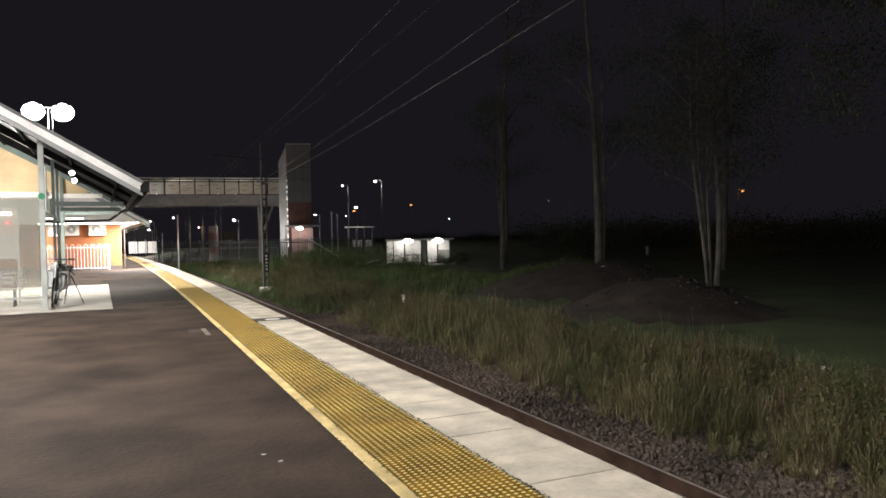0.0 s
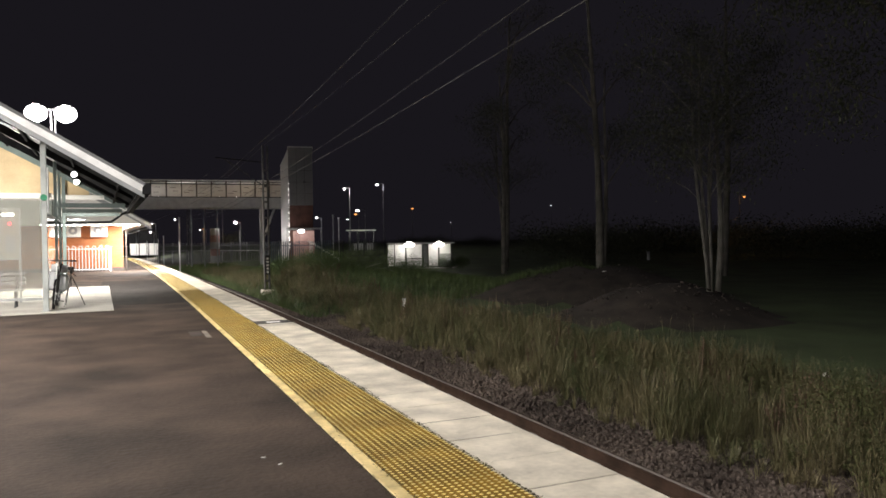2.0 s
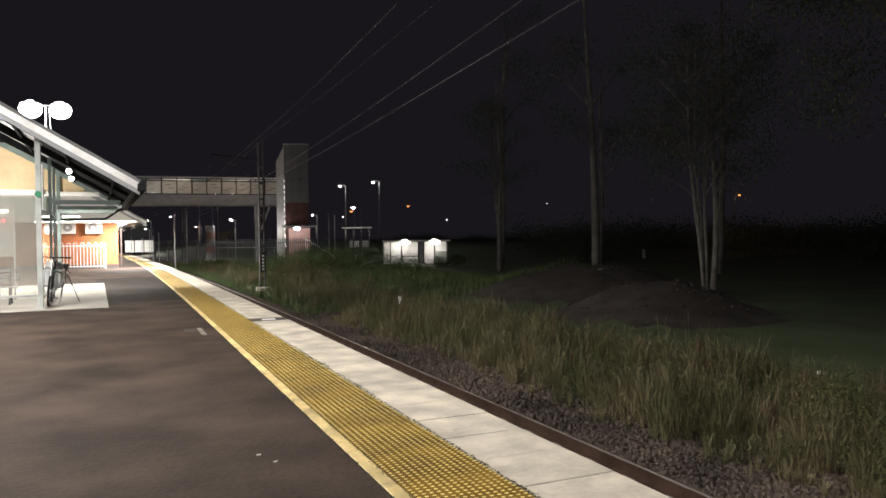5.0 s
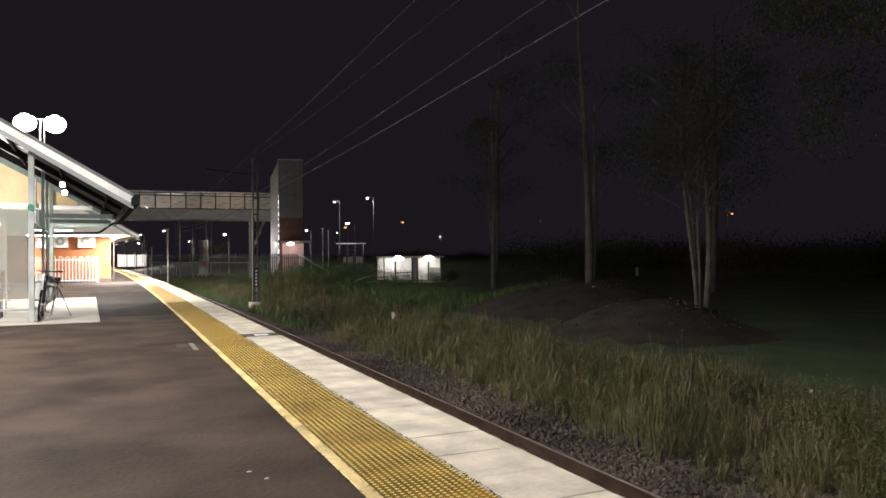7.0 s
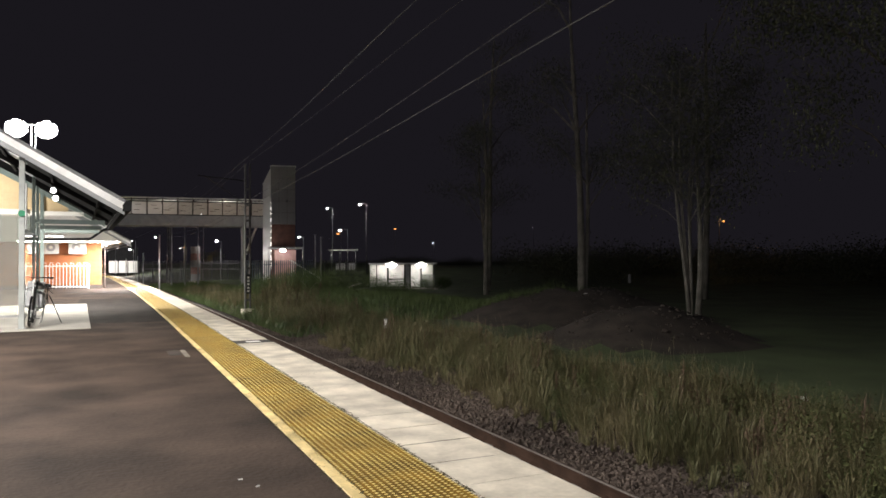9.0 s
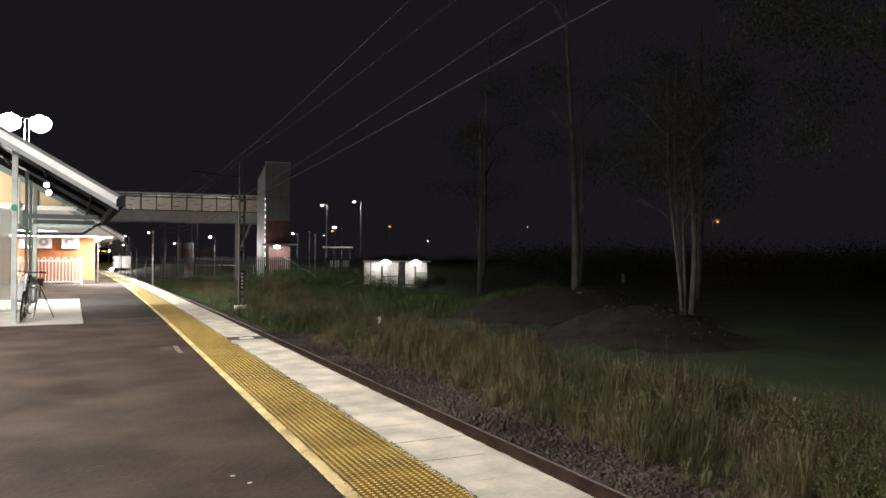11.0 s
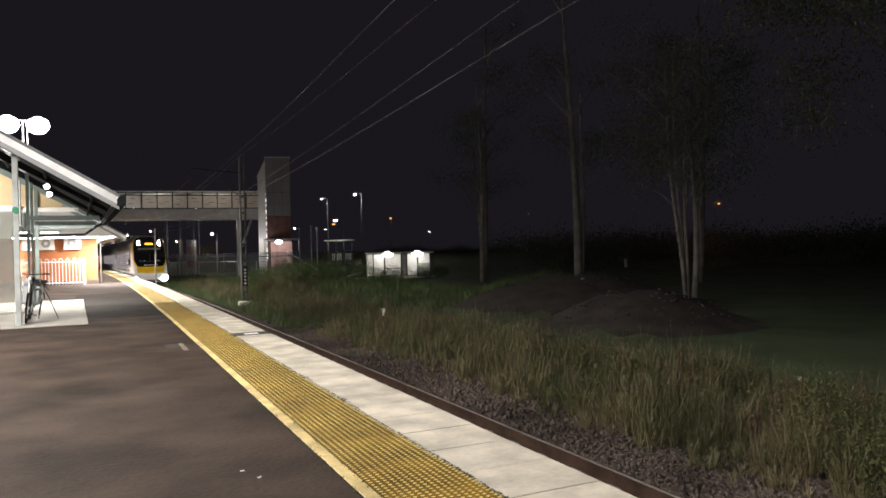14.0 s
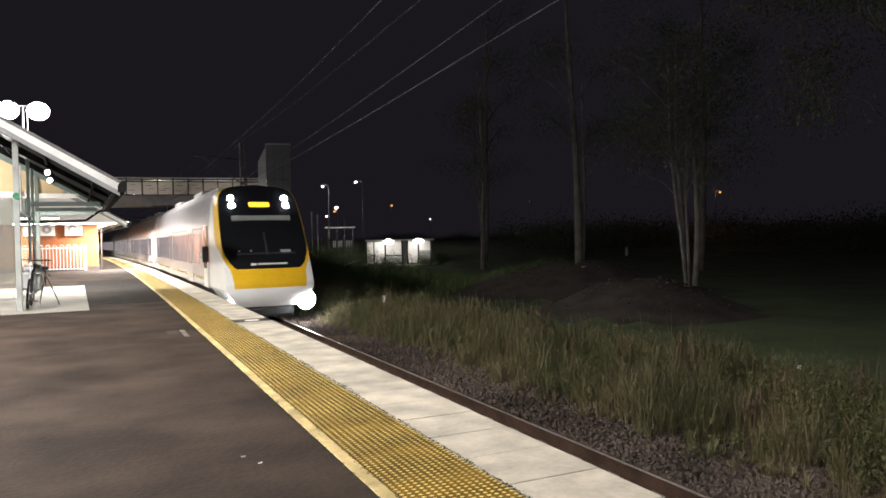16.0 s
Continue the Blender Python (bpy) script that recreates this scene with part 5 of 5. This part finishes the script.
def edge_pieces():
    slab = finish(box(-0.342, 0.342, -0.294, 0.294, -0.12, 0.0, 0.003), "coping_slab", CONCRETE)
    long_slab = finish(box(-0.342, 0.342, -1.49, 1.49, -0.12, 0.0, 0.008), "coping_slab", CONCRETE)
    border = finish(box(-0.046, 0.046, -0.294, 0.294, -0.03, 0.006, 0.004), "border_tile", BORDER)
    far_border = finish(box(-0.046, 0.046, -1.49, 1.49, -0.03, 0.006, 0.004), "border_tile", BORDER)

    def dotted(full):
        """A tactile tile: base plate and its rows of flat-topped studs."""
        bm = box(-0.323, 0.323, -0.297, 0.297, -0.03, 0.003)
        for i in range(13):
            for j in range(12):
                x, y = -0.3 + i * 0.05, -0.275 + j * 0.05
                lo = [bm.verts.new((x + 0.019 * math.cos(a), y + 0.019 * math.sin(a), 0.003)) for a in (k * math.pi / 3 for k in range(6))]
                hi = [bm.verts.new((x + 0.0145 * math.cos(a), y + 0.0145 * math.sin(a), 0.0085)) for a in (k * math.pi / 3 for k in range(6))]
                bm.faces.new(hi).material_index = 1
                for k in range(6):
                    bm.faces.new((lo[k], lo[(k + 1) % 6], hi[(k + 1) % 6], hi[k]))
        return bm

    def ridged():
        """Farther tiles: the rows of studs run together into low ridges."""
        bm = box(-0.323, 0.323, -1.49, 1.49, -0.03, 0.003)
        for i in range(13):
            x = -0.3 + i * 0.05
            extrude([(x - 0.015, 0.003), (x + 0.015, 0.003), (x + 0.008, 0.0085), (x - 0.008, 0.0085)], "y", -1.48, 1.48, bm)
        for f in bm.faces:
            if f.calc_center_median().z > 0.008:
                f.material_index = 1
        return bm

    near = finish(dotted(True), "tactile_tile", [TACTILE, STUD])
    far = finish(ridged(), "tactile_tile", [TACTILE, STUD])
    rnd = random.Random(3)
    y = -12.0
    i = 0
    while y < 26:
        m = heading(y)
        if not 14.25 < y < 14.75:
            part("coping_slab", slab, None, PLATFORM, m=pose(2.538 + bend(y), y, rnd.uniform(-0.002, 0.002), 0, rnd.uniform(-0.15, 0.15), m + rnd.uniform(-0.2, 0.2)))
        part("border_tile", border, None, PLATFORM, m=pose(1.479 + bend(y), y, 0, 0, 0, m))
        part("tactile_tile", near, None, PLATFORM, m=pose(1.852 + bend(y), y, 0, 0, 0, m))
        y += 0.6
    y += 1.2 - 0.0
    while y < 120:
        m = heading(y)
        part("coping_slab", long_slab, None, PLATFORM, m=pose(2.538 + bend(y), y, 0, 0, 0, m))
        part("border_tile", far_border, None, PLATFORM, m=pose(1.479 + bend(y), y, 0, 0, 0, m))
        part("tactile_tile", far, None, PLATFORM, m=pose(1.852 + bend(y), y, 0, 0, 0, m))
        y += 3.0
    part("expansion_gap", box(2.2, 2.87, 14.11, 14.69, -0.12, -0.008), RUBBER, PLATFORM, "dark open gap in the coping")
    part("gap_plate", box(2.42, 2.68, 14.30, 14.50, -0.008, 0.002, 0.002), WHITE, PLATFORM, "white plate in the gap")
    # thin sheet that paints the shaded band onto the asphalt
    part("asphalt_shade_band", ribbon([(-0.95, -0.02), (1.425, -0.02), (1.425, 0.004), (-0.95, 0.004)], [20.5, 25, 30, 34.6]), SHADEBAND, PLATFORM, "band of asphalt with shade put in as a darker colour")
    part("service_lid", box(0.92, 1.12, 12.8, 13.5, 0.001, 0.006, 0.002), LID, PLATFORM, "grey service pit lid")
    part("service_lid", box(1.14, 1.22, 12.5, 13.5, 0.001, 0.008, 0.002), LIDEDGE, PLATFORM, "pale patch of concrete")


def edge_grime():
    """Dark grit and dry moss caught along the joints of the edge strip."""
    rnd = random.Random(31)
    verts, faces = [], []
    for i in range(5200):
        y = 2.6 + 26 * rnd.random() ** 1.7
        line = rnd.choice((2.186, 2.186, 1.42, 1.526))
        thick = max(0.0, noise.noise((line * 9, y * 1.3, 2.0)) + 0.25)
        x = line + bend(y) + rnd.gauss(0, 0.008 + 0.022 * thick) - (0.02 * thick if line < 1.5 else 0)
        s, a = rnd.uniform(0.003, 0.009 + 0.01 * thick), rnd.uniform(0, 6.28)
        c, d = math.cos(a) * s, math.sin(a) * s
        k = len(verts)
        verts += [(x + c, y + d, 0.004), (x - d, y + c * 1.4, 0.011), (x - c, y - d, 0.004), (x + d, y - c * 1.4, 0.008)]
        faces.append((k, k + 1, k + 2, k + 3))
    tagged(new("edge_grime", cloud("edge_grime", verts, faces, GRIME)), "dark grit caught along the tactile strip", "grit", kind="stuff")


GRIME = leafy("grit", (0.02, 0.017, 0.013), (0.09, 0.08, 0.05), 0.95)

edge_pieces()
edge_grime()


# ---- the train ----
CAR = 24.0
LIT_WINDOW = material("lit_saloon_window", (0.05, 0.045, 0.05), 0.08, spread=0.3, scale=0.8, bump=0.0)
b_ = LIT_WINDOW.node_tree.nodes["Principled BSDF"]
b_.inputs["Emission Color"].default_value = (0.75, 0.66, 0.68, 1)
b_.inputs["Emission Strength"].default_value = 0.30
SKIRT = [(0.08, 1.30), (0.15, 1.35), (0.25, 1.36), (0.4, 1.36), (0.9, 1.36), (1.4, 1.355), (1.9, 1.35), (2.3, 1.33), (2.65, 1.30), (2.9, 1.24), (3.08, 1.12), (3.2, 0.86), (3.27, 0.0)]


def side_at(z):
    for (z0, w0), (z1, w1) in zip(SKIRT, SKIRT[1:]):
        if z <= z1:
            return w0 + (w1 - w0) * (z - z0) / (z1 - z0)
    return 0.0


def car_shell(y0, y1):
    bm = bmesh.new()
    ring = [(-w, z) for z, w in SKIRT] + [(w, z) for z, w in SKIRT[-2::-1]]
    extrude(ring, "y", y0, y1, bm)
    return bm


FACE_U, FACE_X = 0.72, 0.93


def nose_parts():
    """The rounded, raked cab front as one skin, cut into shell, yellow band and black mask."""
    nu, nz = 150, 140
    zs = [-0.36 + (3.26 + 0.36) * j / nz for j in range(nz + 1)]

    def at(u, z):
        k = max(0.0, (z - 0.3) / 2.96)
        low = max(0.0, (0.1 - z) / 0.46)
        front = -0.9 + 2.0 * k ** 1.1 + 0.22 * low ** 2
        a, w = abs(u), side_at(z)
        bow = 0.12
        if a < FACE_U:
            q = a / FACE_U
            x, y = w * FACE_X * q, front + bow * q ** 2.6
        else:
            q = (a - FACE_U) / (1 - FACE_U)
            x, y = w * (FACE_X + (1 - FACE_X) * math.sin(q * math.pi / 2)), front + bow + (1.5 - front - bow) * q
        return Vector((math.copysign(x, u), y, z))

    skins = {"cab_shell": bmesh.new(), "yellow_band": bmesh.new(), "black_mask": bmesh.new()}
    made = {k: {} for k in skins}
    for j in range(nz):
        for i in range(nu):
            u0, u1 = -1 + 2 * i / nu, -1 + 2 * (i + 1) / nu
            z0, z1 = zs[j], zs[j + 1]
            uc, zc = abs(u0 + u1) / 2, (z0 + z1) / 2
            drop = min(1.0, max(0.0, (1.55 - zc) / 0.85))
            edge = 0.71 - 0.27 * (1 - math.sqrt(1 - drop * drop))
            rim = 0.84 - 0.22 * min(1.0, max(0.0, (1.5 - zc) / 0.8))
            if zc > 0.72 and uc < edge:
                key = "black_mask"
            elif zc > 0.19 and uc < (rim if zc > 0.66 else 0.58 + 0.03 * (zc - 0.19) / 0.47):
                key = "yellow_band"
            else:
                key = "cab_shell"
            bm, seen = skins[key], made[key]
            vs = []
            for u, z in ((u0, z0), (u1, z0), (u1, z1), (u0, z1)):
                q = (round(u, 4), round(z, 4))
                if q not in seen:
                    seen[q] = bm.verts.new(at(u, z))
                vs.append(seen[q])
            bm.faces.new(vs)
    return skins, at


def train_car(lead, seed):
    c = thing("train_car", pose(0, 0, 0), "leading train car with black mask, yellow nose and bright headlights" if lead else "silver electric train car with dark window band", "train car", group="train cars")
    start = 1.5 if lead else 0.0
    part("body", car_shell(start, CAR - 0.3), STAINLESS, c, "silver ribbed body", smooth=False)
    part("roof_cover", extrude([(-0.85, 3.18), (-0.75, 3.34), (0.75, 3.34), (0.85, 3.18)], "y", start + 1.6, CAR - 1.2), GREYPAINT, c, "grey roof cover")
    for y in ((8.0, 16.0) if lead else (5.0, 12.0, 18.5)):
        part("roof_unit", box(-0.7, 0.7, y, y + 2.6, 3.34, 3.54, 0.06), GREYPAINT, c)
    for side in (-1, 1):
        x0, x1 = (1.352, 1.372)
        def panel(name, y0, y1, z0, z1, mat, label="", out=0.0):
            a, b = side * (x0 + out), side * (x1 + out)
            return part(name, box(min(a, b), max(a, b), y0, y1, z0, z1, 0.004), mat, c, label)
        y = start + 2.3
        k = 0
        while y < CAR - 2.6:
            if k % 4 == 1:
                d = panel("door", y, y + 1.5, 0.1, 2.02, STAINLESS, "pale double sliding door")
                for q in (0.12, 0.82):
                    a, b = side * 1.3725, side * 1.378
                    part("door_window", box(min(a, b), max(a, b), y + q, y + q + 0.56, 0.75, 1.85), LIT_WINDOW, d)
                y += 1.75
            else:
                panel("window", y, y + 1.75, 0.78, 1.82, LIT_WINDOW, "tinted lit saloon window")
                y += 1.9
            k += 1
        panel("waist_stripe", start + 0.9, CAR - 0.5, 0.30, 0.42, MAROON, "dark maroon waist stripe", -0.004)
        panel("cantrail_stripe", start + 0.9, CAR - 0.5, 1.95, 2.0, GREYPAINT, "", -0.012)
    for y in (3.2, CAR - 4.8):
        b = part("bogie", box(-1.0, 1.0, y, y + 2.6, -0.8, -0.36, 0.05), DARKSTEEL, c)
        for yy in (0.35, 2.25):
            for x in (-0.535, 0.535):
                part("wheel", tube([(x - 0.06, y + yy, -0.43), (x + 0.06, y + yy, -0.43)], 0.42, 20), RUSTY, b)
    part("underframe", box(-1.15, 1.15, start + 0.1, CAR - 0.6, -0.72, 0.075, 0.03), BLACK, c)
    part("gangway", box(-0.7, 0.7, CAR - 0.32, CAR + 0.3, -0.1, 2.5), RUBBER, c)
    if lead:
        skins, at = nose_parts()
        for k, mat, label in (("cab_shell", TRAINWHITE, "white cab shell"), ("yellow_band", TRAINYELLOW, "yellow nose band"), ("black_mask", MASK, "glossy black mask and windscreen")):
            part(k, skins[k], mat, c, label, smooth=True)
        def on_front(name, x, z, w, h, mat, label="", r=0.02, lift=0.03):
            u = math.copysign(FACE_U * abs(x) / side_at(z) / FACE_X, x) if x else 0.0
            p = at(u, z)
            return part(name, box(-w / 2, w / 2, -lift, 0.05, -h / 2, h / 2, r), mat, c, label, m=pose(p.x, p.y - 0.005, p.z, -34 if z > 0.6 else 0))
        def lamp_ball(name, x, z, r, mat, label):
            u = math.copysign(FACE_U * abs(x) / side_at(z) / FACE_X, x)
            p = at(u, z)
            bm = bmesh.new()
            bmesh.ops.create_uvsphere(bm, u_segments=16, v_segments=10, radius=r, matrix=pose(p.x, p.y - (0.02 if r < 0.2 else 0.55), p.z) @ Matrix.Diagonal((1, 0.6, 1, 1)))
            part(name, bm, mat, c, label, smooth=True)
        for x in (-0.81, 0.81):
            lamp_ball("headlight", x, 2.83, 0.10, L_HEAD, "white upper headlight")
            lamp_ball("headlight", x, 2.60, 0.10, L_HEAD, "white upper headlight")
        # oversized ball ahead of the nose stands for this lamp's glare
        lamp_ball("ditch_light", 1.11, -0.22, 0.29, L_HEAD, "lower headlight with its glare modelled as a glowing ball")
        lamp_ball("ditch_light", -1.05, -0.2, 0.15, L_HEAD, "bright lower headlight")
        sgn = on_front("destination_display", 0, 2.63, 0.62, 0.17, L_SIGN, "amber destination display")
        on_front("visor", 0.0, 2.22, 1.75, 0.17, FRAMEGREY, "grey sun visor behind glass", 0.01, 0.012)
        badge = on_front("badge_bar", 0.12, 0.86, 0.85, 0.05, WHITE, "pale lettering made as a bar", 0.005, 0.012)
        on_front("badge_disc", -0.42, 0.86, 0.22, 0.12, WHITE, "pale round emblem", 0.04, 0.014)
        on_front("front_plate", 0.55, 1.22, 0.3, 0.1, GREYPAINT, "small grey plate", 0.005, 0.012)
        on_front("wiper", 0.0, 1.45, 0.05, 0.8, DARKSTEEL, "parked wiper", 0.005, 0.03)
        on_front("lower_ledge", 0.0, 1.16, 1.7, 0.05, DARKSTEEL, "dark ledge under the windscreen", 0.01, 0.02)
        for x in (-0.78, -0.45):
            on_front("cab_indicator", x, 1.24, 0.05, 0.04, WHITE, "tiny pale indicator", 0.008, 0.02)
        part("coupler_cover", box(-0.8, 0.8, -0.2, 1.4, -0.72, -0.4, 0.08), BLACK, c)
        part("nose_floor", box(-0.95, 0.95, 0.1, 1.6, -0.34, -0.3), BLACK, c)
        for side in (-1, 1):
            a, b = side * 1.355, side * 1.378
            d = part("cab_door", box(min(a, b), max(a, b), 1.95, 2.75, 0.1, 2.05, 0.006), TRAINWHITE, c, "white cab door")
            a, b = side * 1.379, side * 1.386
            part("cab_window", box(min(a, b), max(a, b), 1.98, 2.72, 0.70, 2.03), MASK, d)
            a, b = side * 1.38, side * 1.56
            mr = part("mirror", box(min(a, b), max(a, b), 1.55, 1.7, 0.9, 1.4, 0.02), BLACK, c)
            a, b = side * 1.58, side * 1.70
            part("marker_tag", box(min(a, b), max(a, b), 1.52, 1.545, 1.0, 1.12), WHITE, mr)
            part("roof_step", box(side * 0.95 - 0.05, side * 0.95 + 0.05, 2.4, 7.0, 3.04, 3.12), DARKSTEEL, c)
    else:
        bm = tube([(-0.6, 8.6, 3.34), (-0.5, 9.6, 3.65), (-0.5, 8.7, 4.1)], 0.03, 6)
        tube([(0.6, 8.6, 3.34), (0.5, 9.6, 3.65), (0.5, 8.7, 4.1)], 0.03, 6, bm)
        tube([(-0.8, 8.7, 4.12), (0.8, 8.7, 4.12)], 0.03, 6, bm)
        part("pantograph_frame", bm, DARKSTEEL, c)
    return c


CARS = [train_car(True, 0), train_car(False, 1)]
for i in range(4):
    CARS.append(copy_thing(CARS[1], pose(0, 0, 0)))

# distance along the line of the train's front at each second mark
FRONT = [(0.0, 343.0), (2.0, 304.0), (4.0, 265.0), (6.0, 226.0), (8.0, 187.0), (9.0, 167.5), (10.0, 147.8), (11.0, 127.6), (11.5, 117.3), (12.0, 107.0), (12.5, 97.0), (13.0, 86.8),
         (13.5, 76.6), (14.0, 66.3), (14.5, 55.8), (15.0, 45.1), (15.5, 33.8), (16.0, 22.0)]


def car_pose(front):
    a = Vector((CENTRE + 0.03 + bend(front), front, 0))
    b = Vector((CENTRE + 0.03 + bend(front + CAR), front + CAR, 0))
    d = b - a
    return pose(a.x, a.y, 0, 0, 0, math.degrees(math.atan2(-d.x, d.y)))


def motions():
    for i, car in enumerate(CARS):
        walk(car, [(t, car_pose(y + i * (CAR + 0.05))) for t, y in FRONT])


motions()
